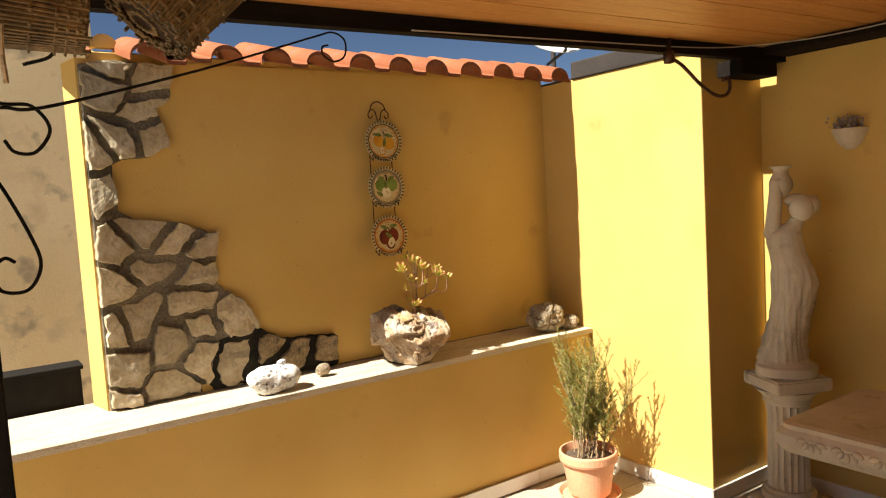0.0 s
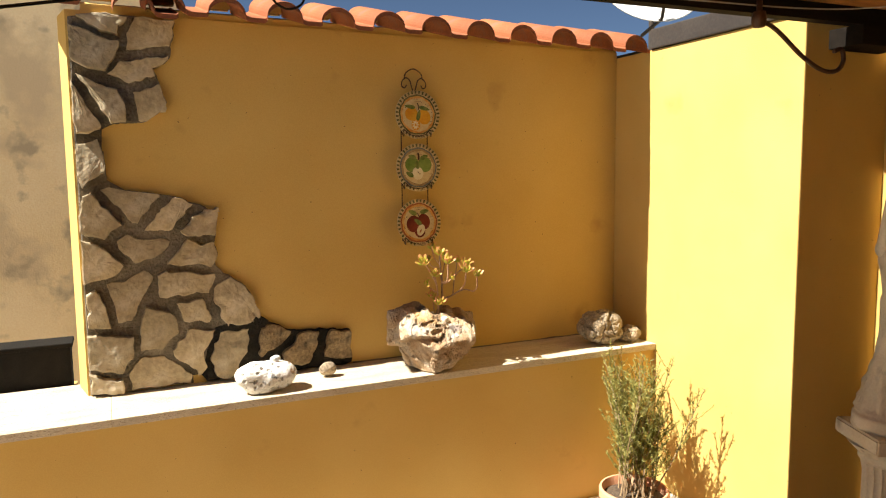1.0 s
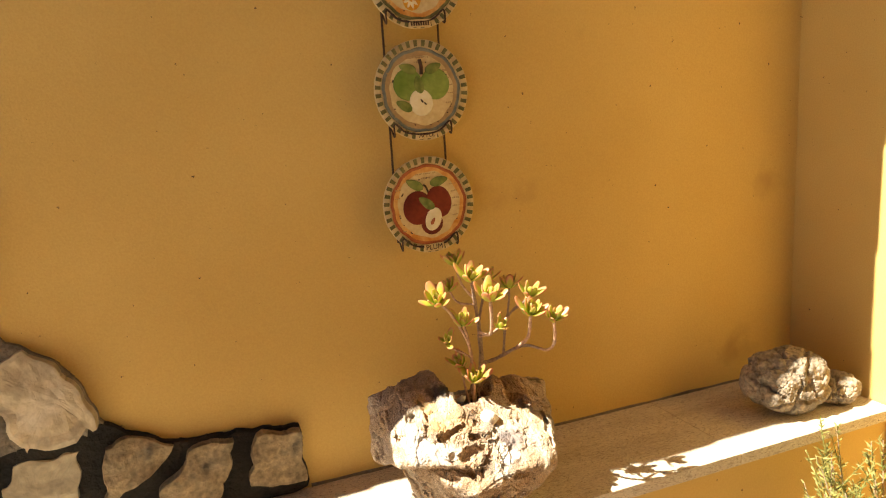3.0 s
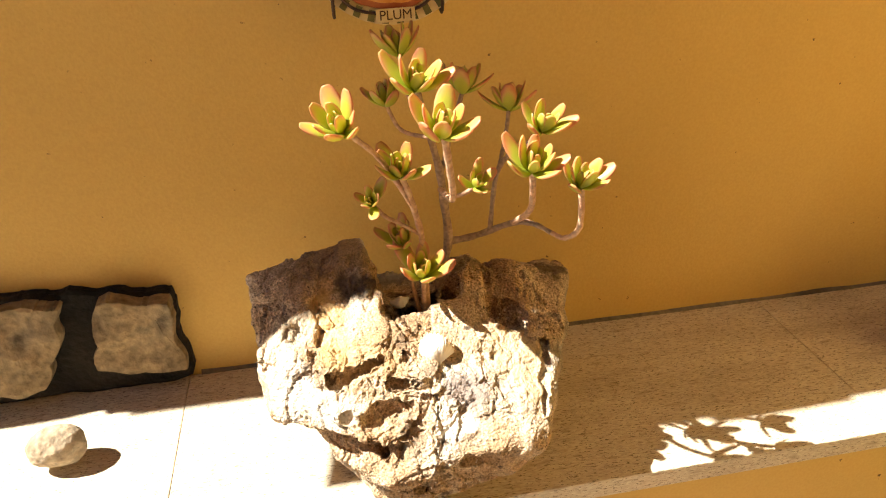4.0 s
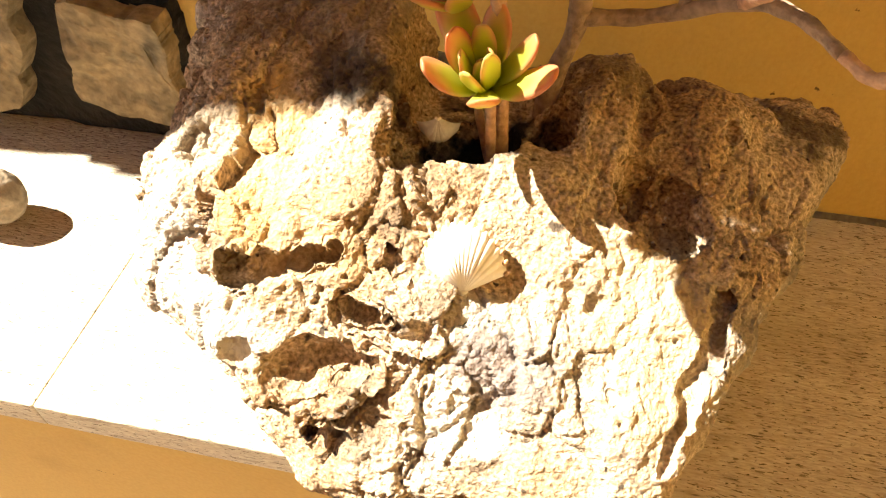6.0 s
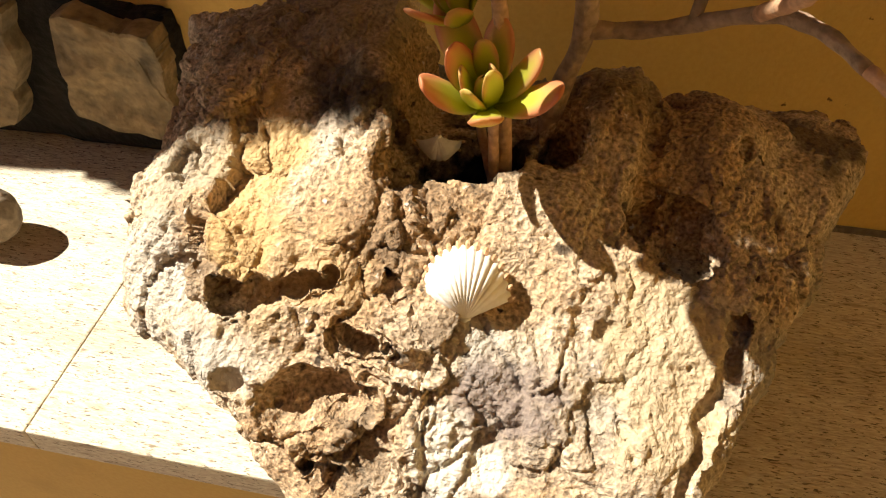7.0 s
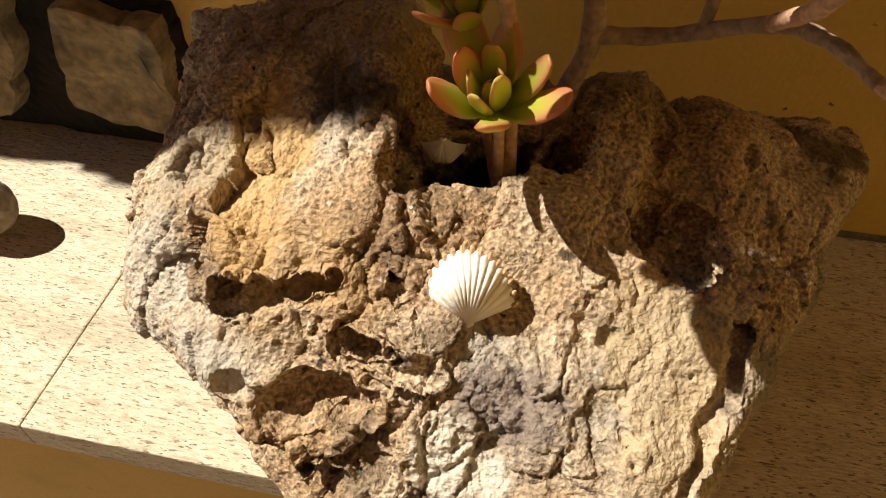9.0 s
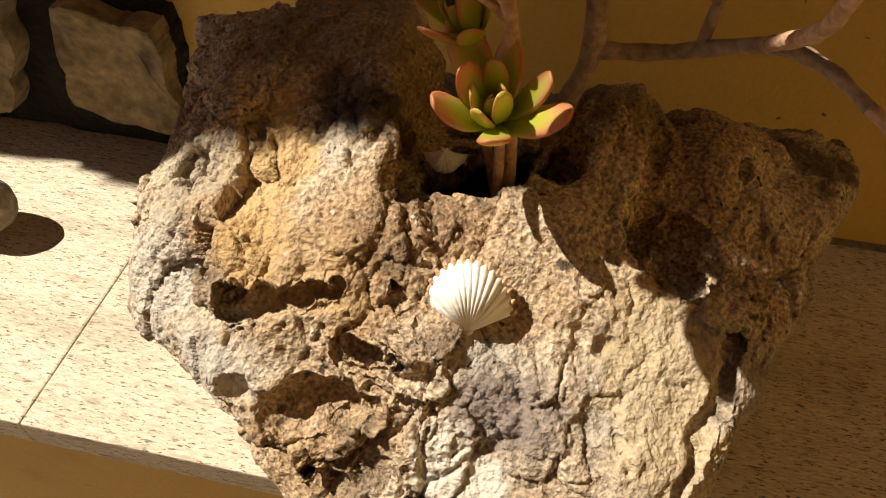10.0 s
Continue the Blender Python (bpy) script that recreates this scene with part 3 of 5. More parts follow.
        part("painted_stalk", tube(bmesh.new(), bend([(0.004, -L - 0.002, 0.022), (0.006, -L - 0.002, 0.038), (0.0, -L - 0.002, 0.052)]), 0.0022, 6), DARK, pl)
    elif kind == "apple":
        part("painted_apple", blob(bmesh.new(), -0.030, 0.014, 0.034, 0.034, 0, L), APPLEGREEN, pl)
        part("painted_apple", blob(bmesh.new(), 0.032, 0.012, 0.034, 0.034, 0, L + 0.0003), APPLEGREEN, pl)
        part("painted_half_apple", blob(bmesh.new(), -0.004, -0.026, 0.027, 0.029, 10, L + 0.0012), FLESH, pl)
        seeds = bmesh.new()
        blob(seeds, -0.003, -0.022, 0.005, 0.0022, 120, L + 0.0026, 0.5, seg=10)
        blob(seeds, 0.004, -0.028, 0.005, 0.0022, 130, L + 0.0026, 0.5, seg=10)
        part("painted_seed", seeds, DARK, pl)
        for x, z2, t in ((-0.028, 0.048, 160), (0.030, 0.046, 20), (-0.006, 0.012, 100), (-0.044, -0.030, 150)):
            part("painted_leaf", blob(bmesh.new(), x, z2, 0.020, 0.012, t, L + 0.0016, 0.4), LEAFGREEN, pl)
        part("painted_stalk", tube(bmesh.new(), bend([(0.002, -L - 0.002, 0.034), (0.003, -L - 0.002, 0.05), (0.0, -L - 0.002, 0.066)]), 0.004, 6), DARK, pl)
    else:
        part("painted_plum", blob(bmesh.new(), -0.028, -0.004, 0.034, 0.038, -12, L), PLUMRED, pl)
        part("painted_plum", blob(bmesh.new(), 0.024, 0.004, 0.030, 0.036, 12, L + 0.0003), PLUMRED, pl)
        part("painted_plum", blob(bmesh.new(), 0.002, -0.042, 0.026, 0.026, 30, L + 0.0008), PLUMRED, pl)
        part("painted_half_plum", blob(bmesh.new(), 0.006, -0.034, 0.019, 0.027, -25, L + 0.0016), FLESH, pl)
        part("painted_stone", blob(bmesh.new(), 0.004, -0.038, 0.009, 0.005, 55, L + 0.0030, 0.6, seg=12), RUST, pl)
        for x, z2, t in ((-0.030, 0.048, 150), (0.028, 0.050, 10), (-0.006, 0.004, 140)):
            part("painted_leaf", blob(bmesh.new(), x, z2, 0.022, 0.012, t, L + 0.0016, 0.4), LEAFGREEN, pl)
        part("painted_stalk", tube(bmesh.new(), bend([(0.0, -L - 0.002, 0.028), (-0.004, -L - 0.002, 0.040), (-0.010, -L - 0.002, 0.046)]), 0.0022, 6), DARK, pl)
    script = bmesh.new()
    for row, (x, z2, w) in enumerate(((0.0, 0.070, 0.05), (0.0, 0.060, 0.024), (0.062, 0.040, 0.018), (0.066, 0.024, 0.022), (0.068, 0.008, 0.022), (0.066, -0.010, 0.020),
                                      (0.062, -0.030, 0.016), (-0.068, 0.040, 0.016), (-0.072, 0.022, 0.014), (-0.062, -0.052, 0.012))):
        n = int(w / 0.0045)
        for i in range(n):
            box(script, x - w / 2 + i * 0.0045, x - w / 2 + i * 0.0045 + random.uniform(0.002, 0.0036), -L - 0.0008, -L + 0.0006, z2 - random.uniform(0.0004, 0.002), z2 + random.uniform(0.0004, 0.002))
    tagged(part("script", script, INK, pl), kind="stuff")
    dots = bmesh.new()
    for i in range(13):
        a = random.uniform(0, 2 * math.pi)
        blob(dots, 0.072 * math.cos(a), 0.068 * math.sin(a) - 0.008, 0.0017, 0.0017, 0, L, seg=8)
    tagged(part("painted_dot", dots, DARK, pl), kind="stuff")
    tag = bmesh.new()
    box(tag, -0.024, 0.024, -0.0200, -0.0176, -0.1045, -0.0885)
    tg = part("name_tag", tag, CREAM, pl)
    if text:
        word(text, 0.0165 if len(text) < 5 else 0.0140, DARK, pl, (0, -0.0203, -0.0966))
    else:
        bars = bmesh.new()
        for i in range(8):
            box(bars, -0.021 + i * 0.0054, -0.0175 + i * 0.0054, -0.0208, -0.0196, -0.1015, -0.092)
        part("lettering_bars", bars, DARK, pl)
    return pl


plate("cream ceramic plate painted with oranges and leaves", 2.067, CREAM, OLIVE, "orange", "")
plate("cream ceramic plate painted with green apples", 1.824, CREAM, BLUEGREY, "apple", "APPLE")
plate("amber ceramic plate painted with dark red plums", 1.565, CREAM, RUST, "plum", "PLUM")
rack = thing("plate_rack", "brown wrought iron rack holding three plates on the wall", "plate rack", (PX0 + 0.002, WALL_Y - 0.012, 1.5))
for s in (-1, 1):
    part("side_rod", tube(bmesh.new(), [(s * 0.066, 0, -0.02), (s * 0.066, 0, 0.28), (s * 0.066, 0, 0.62)], 0.0026, 8), BROWNIRON, rack)
    part("scroll", tube(bmesh.new(), bend([(s * 0.003, -0.002, 0.672), (s * 0.012, -0.002, 0.700), (s * 0.020, -0.002, 0.726), (s * 0.038, -0.002, 0.738), (s * 0.058, -0.002, 0.722),
                                           (s * 0.060, -0.002, 0.700), (s * 0.046, -0.002, 0.692), (s * 0.036, -0.002, 0.705)]), 0.003, 8), BROWNIRON, rack)
part("arch", tube(bmesh.new(), bend([(-0.046, 0.002, 0.733), (-0.036, 0.002, 0.762), (0, 0.002, 0.780), (0.036, 0.002, 0.762), (0.046, 0.002, 0.733)]), 0.003, 8), BROWNIRON, rack)
part("stem", tube(bmesh.new(), [(0, 0, 0.63), (0, 0, 0.676)], 0.003, 8), BROWNIRON, rack)
for zc in (0.567, 0.324, 0.065):
    part("cradle", tube(bmesh.new(), bend([(-0.066, 0, zc - 0.07), (-0.068, -0.038, zc - 0.098), (-0.066, -0.040, zc - 0.070), (-0.040, -0.038, zc - 0.090), (0, -0.038, zc - 0.096),
                                           (0.040, -0.038, zc - 0.090), (0.066, -0.040, zc - 0.070), (0.068, -0.038, zc - 0.098), (0.066, 0, zc - 0.07)], 5), 0.0022, 6), BROWNIRON, rack)

# ---------------------------------------------------------------- rocks
def boulder(name, label, at, size, level, seed, mat, rough=1.0, boxy=2.6, features=(), under=0.75, pits=0.0, steps=0.0, freq=1.0, flat=True, crisp=False):
    """A stone with lobes, steps, hollows and pits. size: reach to -x, +x, -y, +y, -z, +z. features: place, radius, depth."""
    b = bmesh.new()
    bmesh.ops.create_icosphere(b, subdivisions=level, radius=1.0)
    x0, x1, y0, y1, z0, z1 = size
    off = Vector((seed * 7.3, seed * 3.1, seed * 5.7))
    for v in b.verts:
        d = v.co.copy()
        k = (abs(d.x) ** boxy + abs(d.y) ** boxy + abs(d.z) ** boxy) ** (-1 / boxy)
        u = d * k
        p = Vector((u.x * (x1 if u.x > 0 else x0), u.y * (y1 if u.y > 0 else y0), u.z * (z1 if u.z > 0 else z0)))
        if u.z < 0:
            s = under + (1 - under) * (1 + u.z) ** 0.8
            p.x, p.y = p.x * s, p.y * s
        big = noise.noise(p * 8 * freq + off)
        mid = noise.noise(p * 19 * freq + off * 2)
        h = 0.020 * big + 0.011 * mid
        if steps:
            q = p + Vector((0.014 * noise.noise(p * 26 + off), 0.014 * noise.noise(p * 26 - off), 0.014 * noise.noise(p * 24 + off * 2)))
            for sc, amp in ((13.0, 1.0), (31.0, 0.42), (70.0, 0.16)):
                dist, pts = noise.voronoi(Vector((q.x * 1.25, q.y * 0.75, q.z * 0.75)) * sc * freq + off)
                h += steps * amp * (noise.noise(pts[0] * 2.7) - 0.9 * max(0.0, 1 - (dist[1] - dist[0]) / 0.13))
        h += rough * (0.0030 * noise.noise(p * 52 * freq + off) + 0.0016 * abs(noise.noise(p * 110 * freq + off)) + 0.0012 * noise.noise(p * 230 * freq + off))
        if pits:
            c = noise.voronoi(p * 42 * freq + off)[0][0]
            h -= pits * max(0.0, 1 - c / 0.30)
        w = p + d * h
        for fx, fy, fz, fr, fd in features:
            e = ((p if fd > 0 else w) - Vector((fx, fy, fz))).length_squared / (fr * fr)
            if e < 6:
                w += d * (fd * math.exp(-e) if fd > 0 else fd * min(1.0, 1.55 * math.exp(-e * e)))
        if flat:
            w.z = max(w.z, -z0 * 0.985)
        v.co = w
    ob = link(name, b, mat, smooth=not crisp)
    ob.location = at
    return tagged(ob, label, "rock")


# ---------------------------------------------------------------- the large rock
def lattice(ix, iy, iz, salt):
    """A steady pseudo-random number in 0..1 for each whole-numbered place."""
    h = (ix * 374761393 + iy * 668265263 + iz * 2147483647 + salt * 974634541) & 0xFFFFFFFF
    h = ((h ^ (h >> 13)) * 1274126177) & 0xFFFFFFFF
    h = ((h ^ (h >> 16)) * 2246822519) & 0xFFFFFFFF
    return ((h ^ (h >> 15)) & 0xFFFFFF) / 16777215.0


def smooth_noise(p, scale, salt=0):
    """Smooth noise in -1..1 at an array of points."""
    q = p * scale + 1000.0
    i = np.floor(q).astype(np.int64)
    f = q - i
    f = f * f * (3 - 2 * f)
    total = np.zeros(len(p))
    for dx in (0, 1):
        wx = f[:, 0] if dx else 1 - f[:, 0]
        for dy in (0, 1):
            wy = f[:, 1] if dy else 1 - f[:, 1]
            for dz in (0, 1):
                wz = f[:, 2] if dz else 1 - f[:, 2]
                total += wx * wy * wz * lattice(i[:, 0] + dx, i[:, 1] + dy, i[:, 2] + dz, salt)
    return total * 2 - 1


def chips(p, scale, salt=0):
    """Cells of broken stone: each cell's own height, and the distance to its border."""
    q = p * scale + 1000.0
    i = np.floor(q).astype(np.int64)
    best = np.full(len(p), 9.0)
    second = best.copy()
    height = np.zeros(len(p))
    for dx in (-1, 0, 1):
        for dy in (-1, 0, 1):
            for dz in (-1, 0, 1):
                c = i + np.array((dx, dy, dz))
                j = [c[:, k] + lattice(c[:, 0], c[:, 1], c[:, 2], salt + 1 + k) for k in range(3)]
                d = np.sqrt((q[:, 0] - j[0]) ** 2 + (q[:, 1] - j[1]) ** 2 + (q[:, 2] - j[2]) ** 2)
                near_it = d < best
                second = np.where(near_it, best, np.minimum(second, d))
                height = np.where(near_it, lattice(c[:, 0], c[:, 1], c[:, 2], salt + 9), height)
                best = np.where(near_it, d, best)
    return height * 2 - 1, second - best, best


def block(p, planes, soft):
    """Distance to a worn block bounded by planes (normal, reach)."""
    d = np.stack([p @ (np.array(n) / np.linalg.norm(n)) - r for n, r in planes])
    m = d.max(axis=0)
    return m + soft * np.log(np.exp((d - m) / soft).sum(axis=0))


def lobe(p, at, radii, turn=0.0):
    q = p - np.array(at)
    if turn:
        c, s = math.cos(radians(turn)), math.sin(radians(turn))
        q = np.stack([q[:, 0] * c + q[:, 1] * s, q[:, 1] * c - q[:, 0] * s, q[:, 2]], axis=1)
    k = np.sqrt(((q / np.array(radii)) ** 2).sum(axis=1))
    return (k - 1) * min(radii)


def slot(p, a, b, r0, r1=None):
    """Distance to a tapering channel from a to b."""
    a, b = np.array(a), np.array(b)
    t = np.clip(((p - a) @ (b - a)) / ((b - a) @ (b - a)), 0, 1)
    return np.linalg.norm(p - a - t[:, None] * (b - a), axis=1) - (r0 + ((r0 if r1 is None else r1) - r0) * t)


def join(a, b, soft):
    h = np.clip(0.5 + 0.5 * (b - a) / soft, 0, 1)
    return b + (a - b) * h - soft * h * (1 - h)


def carve(a, b, soft):
    return -join(-a, b, soft)


BODY = [((0.29, -0.43, 1.0), 0.1185), ((0.08, -0.71, 0.70), 0.1370), ((-0.45, -0.65, 0.60), 0.1250), ((0.05, -0.95, -0.30), 0.1600), ((0.0, -0.88, -0.47), 0.1510),
        ((0.35, -0.60, -0.72), 0.1520), ((0.915, -0.403, 0.0), 0.1880), ((0.80, -0.20, -0.55), 0.1420), ((0, 1, 0), 0.140), ((-0.80, -0.45, -0.40), 0.1270), ((-1, 0, -0.3), 0.130),
        ((0, 0, -1), 0.138), ((0, 0.25, 0.97), 0.104)]
SHOULDER = [((-0.05, -0.347, 0.937), 0.1330), ((-0.60, -0.30, 0.74), 0.1790), ((-1, -0.1, 0), 0.1730), ((-0.62, -0.75, 0.2), 0.1830), ((0, -0.707, 0.707), 0.1330),
            ((-0.30, -0.75, 0.59), 0.1530), ((-0.20, -0.35, -0.90), 0.0310), ((0.98, 0, 0.2), -0.0040), ((0, 1, 0.1), 0.115), ((-0.25, 0.15, 0.955), 0.1800)]
CHIN = [((0, -0.707, 0.707), 0.1340), ((-1, -0.2, 0), 0.125), ((0.9, -0.2, 0.3), 0.060), ((0, -0.45, -0.9), 0.012), ((0.3, 0.3, 0.9), 0.055), ((0, 1, 0), 0.0)]


def rock_form(p):
    """Distance to the rock's masses: a nose, a tall shoulder with a ledge under it, knobs behind."""
    w = p + 0.005 * np.stack([smooth_noise(p, 24, 1), smooth_noise(p, 24, 2), smooth_noise(p, 24, 3)], axis=1)
    d = block(w, BODY, 0.005)
    d = join(d, block(w, SHOULDER, 0.004), 0.003)
    d = join(d, block(w, CHIN, 0.004), 0.003)
    for at, radii, turn in KNOBS:
        d = join(d, lobe(w, at, radii, turn), 0.008)
    return d


def rock_hollow(p):
    """Distance to what is worn out of the rock: clefts and holes with ragged lips."""
    w = p + 0.0035 * np.stack([smooth_noise(p, 80, 21), smooth_noise(p, 80, 22), smooth_noise(p, 80, 23)], axis=1)
    w = w + 0.0012 * np.stack([smooth_noise(p, 260, 24), smooth_noise(p, 260, 25), smooth_noise(p, 260, 26)], axis=1)
    d = np.full(len(p), 1.0)
    for a, b, r0, r1 in CLEFTS:
        d = np.minimum(d, slot(w, a, b, r0, r1))
    for at, radii, turn in HOLES:
        d = np.minimum(d, lobe(w, at, radii, turn))
    return d


# places, reaches and turns of what sticks out, of channels, and of holes
KNOBS = [((0.085, 0.050, 0.082), (0.045, 0.058, 0.054), 0), ((0.140, 0.050, 0.050), (0.044, 0.068, 0.070), -10), ((0.167, 0.078, 0.066), (0.036, 0.028, 0.036), 0)]
CLEFTS = [((-0.100, -0.107, 0.090), (-0.034, -0.091, 0.100), 0.0085, 0.0060), ((-0.092, -0.094, 0.084), (-0.040, -0.080, 0.093), 0.0100, 0.0070),
          ((-0.031, -0.110, 0.080), (0.012, -0.114, 0.078), 0.0080, 0.0030), ((-0.024, -0.100, 0.074), (0.004, -0.104, 0.074), 0.0060, 0.0030),
          ((-0.020, 0.012, 0.112), (-0.017, -0.068, 0.102), 0.0125, 0.0065), ((-0.020, -0.068, 0.102), (0.002, -0.102, 0.089), 0.0040, 0.0020), ((-0.014, 0.000, 0.098), (-0.012, -0.055, 0.094), 0.0110, 0.0060),
          ((0.164, -0.026, 0.072), (0.151, -0.082, 0.052), 0.0045, 0.0065), ((0.151, -0.082, 0.052), (0.134, -0.138, 0.037), 0.0065, 0.0040),
          ((0.114, 0.072, 0.134), (0.104, 0.000, 0.112), 0.0120, 0.0060), ((0.058, -0.075, 0.082), (0.080, -0.072, 0.080), 0.0040, 0.0050)]
CLEFTS += [((-0.168, -0.030, 0.098), (-0.164, -0.048, 0.082), 0.0035, 0.0045), ((-0.114, 0.004, 0.136), (-0.099, -0.024, 0.128), 0.0030, 0.0038),
           ((0.040, -0.170, 0.006), (0.090, -0.168, -0.006), 0.0110, 0.0070), ((-0.115, -0.108, 0.022), (-0.075, -0.128, 0.006), 0.0120, 0.0090), ((-0.050, -0.135, 0.020), (-0.030, -0.140, -0.010), 0.0050, 0.0070),
           ((0.120, -0.120, 0.056), (0.112, -0.150, 0.036), 0.0022, 0.0030), ((-0.060, 0.050, 0.156), (-0.070, 0.010, 0.146), 0.0030, 0.0045), ((-0.130, 0.050, 0.156), (-0.110, 0.020, 0.146), 0.0025, 0.0035)]
HOLES = [((-0.131, -0.036, 0.112), (0.012, 0.013, 0.015), 0), ((0.010, 0.010, 0.092), (0.030, 0.027, 0.095), 20), ((0.058, 0.022, 0.105), (0.014, 0.013, 0.060), 0),
         ((0.104, -0.004, 0.104), (0.011, 0.012, 0.034), 0), ((0.134, -0.022, 0.080), (0.009, 0.016, 0.036), 10), ((0.126, -0.020, 0.094), (0.030, 0.020, 0.024), -20), ((0.156, 0.034, 0.114), (0.0055, 0.0055, 0.012), 0),
         ((-0.046, -0.130, 0.058), (0.030, 0.016, 0.014), 15), ((-0.078, -0.130, 0.062), (0.013, 0.009, 0.009), 0), ((0.092, -0.073, 0.078), (0.004, 0.004, 0.007), 0), ((0.104, -0.112, 0.060), (0.003, 0.004, 0.007), 0)]


def rock_relief(p):
    """Broken steps, grain and pits of the stone's skin: how far it stands proud."""
    w = p + 0.005 * np.stack([smooth_noise(p, 60, 4), smooth_noise(p, 60, 5), smooth_noise(p, 60, 6)], axis=1)
    grain = np.array((0.10, 0.70, 0.70))
    w = w - 0.50 * (w @ grain)[:, None] * grain
    calm = np.clip(0.55 + 1.1 * smooth_noise(p, 18, 7), 0.22, 1.0)
    h = 0.0030 * smooth_noise(p, 45, 8) - 0.0030 * np.abs(smooth_noise(w, 38, 9))
    for scale, rise, gap in ((28.0, 0.0055, 0.0026), (66.0, 0.0026, 0.0016), (160.0, 0.0012, 0.0008)):
        top, rim, _ = chips(w, scale, int(scale))
        h += calm * (rise * top - gap * np.clip(1 - rim / 0.10, 0, 1))
    h += 0.0007 * smooth_noise(p, 150, 11) + 0.0006 * smooth_noise(p, 310, 12) - 0.0009 * np.abs(smooth_noise(p, 420, 13))
    _, _, near_pit = chips(p, 95.0, 40)
    h -= 0.0040 * np.clip(1 - near_pit / 0.20, 0, 1) * (smooth_noise(p, 28, 14) > 0.18)
    return h


def rock_solid(p):
    """Distance to the stone with its clefts and holes."""
    return carve(rock_form(p), rock_hollow(p), 0.0015)


def skin(solid, low, high, step):
    """Points and four-sided faces on the border of a solid, one point for each small cell that the border crosses."""
    low, n = np.array(low), [int((b - a) / step) // 4 * 4 + 1 for a, b in zip(low, high)]
    axes = [low[k] + step * np.arange(n[k]) for k in range(3)]
    rough = solid(np.stack(np.meshgrid(*[a[::4] for a in axes], indexing="ij"), axis=-1).reshape(-1, 3)).reshape([(m - 1) // 4 + 1 for m in n])
    field = rough.astype(np.float32)
    for k in range(3):
        field = np.repeat(field, 4, axis=k)
    field = field[2:2 + n[0], 2:2 + n[1], 2:2 + n[2]]
    field = np.pad(field, [(0, n[k] - field.shape[k]) for k in range(3)], mode="edge")
    at = np.argwhere(np.abs(field) < step * 6)
    field[tuple(at.T)] = solid(low + step * at)
    full = field < 0
    corners = np.array([(a, b, c) for a in (0, 1) for b in (0, 1) for c in (0, 1)])
    count = sum(full[a:n[0] - 1 + a, b:n[1] - 1 + b, c:n[2] - 1 + c].astype(np.int8) for a, b, c in corners)
    cells = np.argwhere((count > 0) & (count < 8))
    value = np.stack([field[tuple((cells + c).T)] for c in corners], axis=1)
    total, hits = np.zeros((len(cells), 3)), np.zeros(len(cells))
    for a in range(8):
        for b in range(a + 1, 8):
            if np.abs(corners[a] - corners[b]).sum() == 1:
                cross = (value[:, a] < 0) != (value[:, b] < 0)
                k = np.where(cross, value[:, a] / np.where(cross, value[:, a] - value[:, b], 1), 0)
                total += cross[:, None] * (corners[a] + k[:, None] * (corners[b] - corners[a]))
                hits += cross
    points = low + step * (cells + total / hits[:, None])
    number = np.full([m - 1 for m in n], -1, dtype=np.int64)
    number[tuple(cells.T)] = np.arange(len(cells))
    faces = []
    for k in range(3):
        u, v = (k + 1) % 3, (k + 2) % 3
        one, two = [slice(1, -1)] * 3, [slice(1, -1)] * 3
        one[k], two[k] = slice(0, -1), slice(1, None)
        first = full[tuple(one)]
        edge = np.argwhere(first != full[tuple(two)])
        out = first[tuple(edge.T)]
        edge = edge + 1
        edge[:, k] -= 1
        ring = []
        for du, dv in ((0, 0), (1, 0), (1, 1), (0, 1)):
            c = edge.copy()
            c[:, u] -= du
            c[:, v] -= dv
            ring.append(number[tuple(c.T)])
        ring = np.stack(ring, axis=1)
        faces.append(np.where(out[:, None], ring, ring[:, ::-1]))
    return points, np.concatenate(faces)


def quartered(points, faces):
    """Each four-sided face in four."""
    edges = np.sort(np.concatenate([faces[:, [k, (k + 1) % 4]] for k in range(4)]), axis=1)
    key, back = np.unique(edges[:, 0] * len(points) + edges[:, 1], return_inverse=True)
    middle = (points[key // len(points)] + points[key % len(points)]) / 2
    m = back.reshape(4, -1).T + len(points)
    c = np.arange(len(faces)) + len(points) + len(middle)
    made = [np.stack([faces[:, k], m[:, k], c, m[:, (k + 3) % 4]], axis=1) for k in range(4)]
    return np.concatenate([points, middle, points[faces].mean(axis=1)]), np.concatenate(made)


def sculpted_rock(name, label, at, mat):
    p, faces = skin(rock_solid, (-0.225, -0.205, -0.160), (0.245, 0.170, 0.185), 0.0022)
    p, faces = quartered(p, faces)
    for _ in range(2):
        a = p[faces[:, 2]] - p[faces[:, 0]]
        across = np.cross(a, p[faces[:, 3]] - p[faces[:, 1]])
        slope = np.stack([sum(np.bincount(faces[:, c], across[:, k], len(p)) for c in range(4)) for k in range(3)], axis=1)
        slope /= np.linalg.norm(slope, axis=1)[:, None] + 1e-12
        p = p - slope * np.clip(rock_solid(p), -0.0008, 0.0008)[:, None]
    p = p + slope * rock_relief(p)[:, None]
    p[:, 2] = np.maximum(p[:, 2], -0.1385)
    me = bpy.data.meshes.new(name)
    me.from_pydata(p.tolist(), [], faces.tolist())
    me.polygons.foreach_set("use_smooth", [True] * len(me.polygons))
    me.materials.append(mat)
    ob = new(name, me)
    ob.location = at
    return tagged(ob, label, "rock")


ROCK_AT = Vector((1.690, 3.200, 1.060))
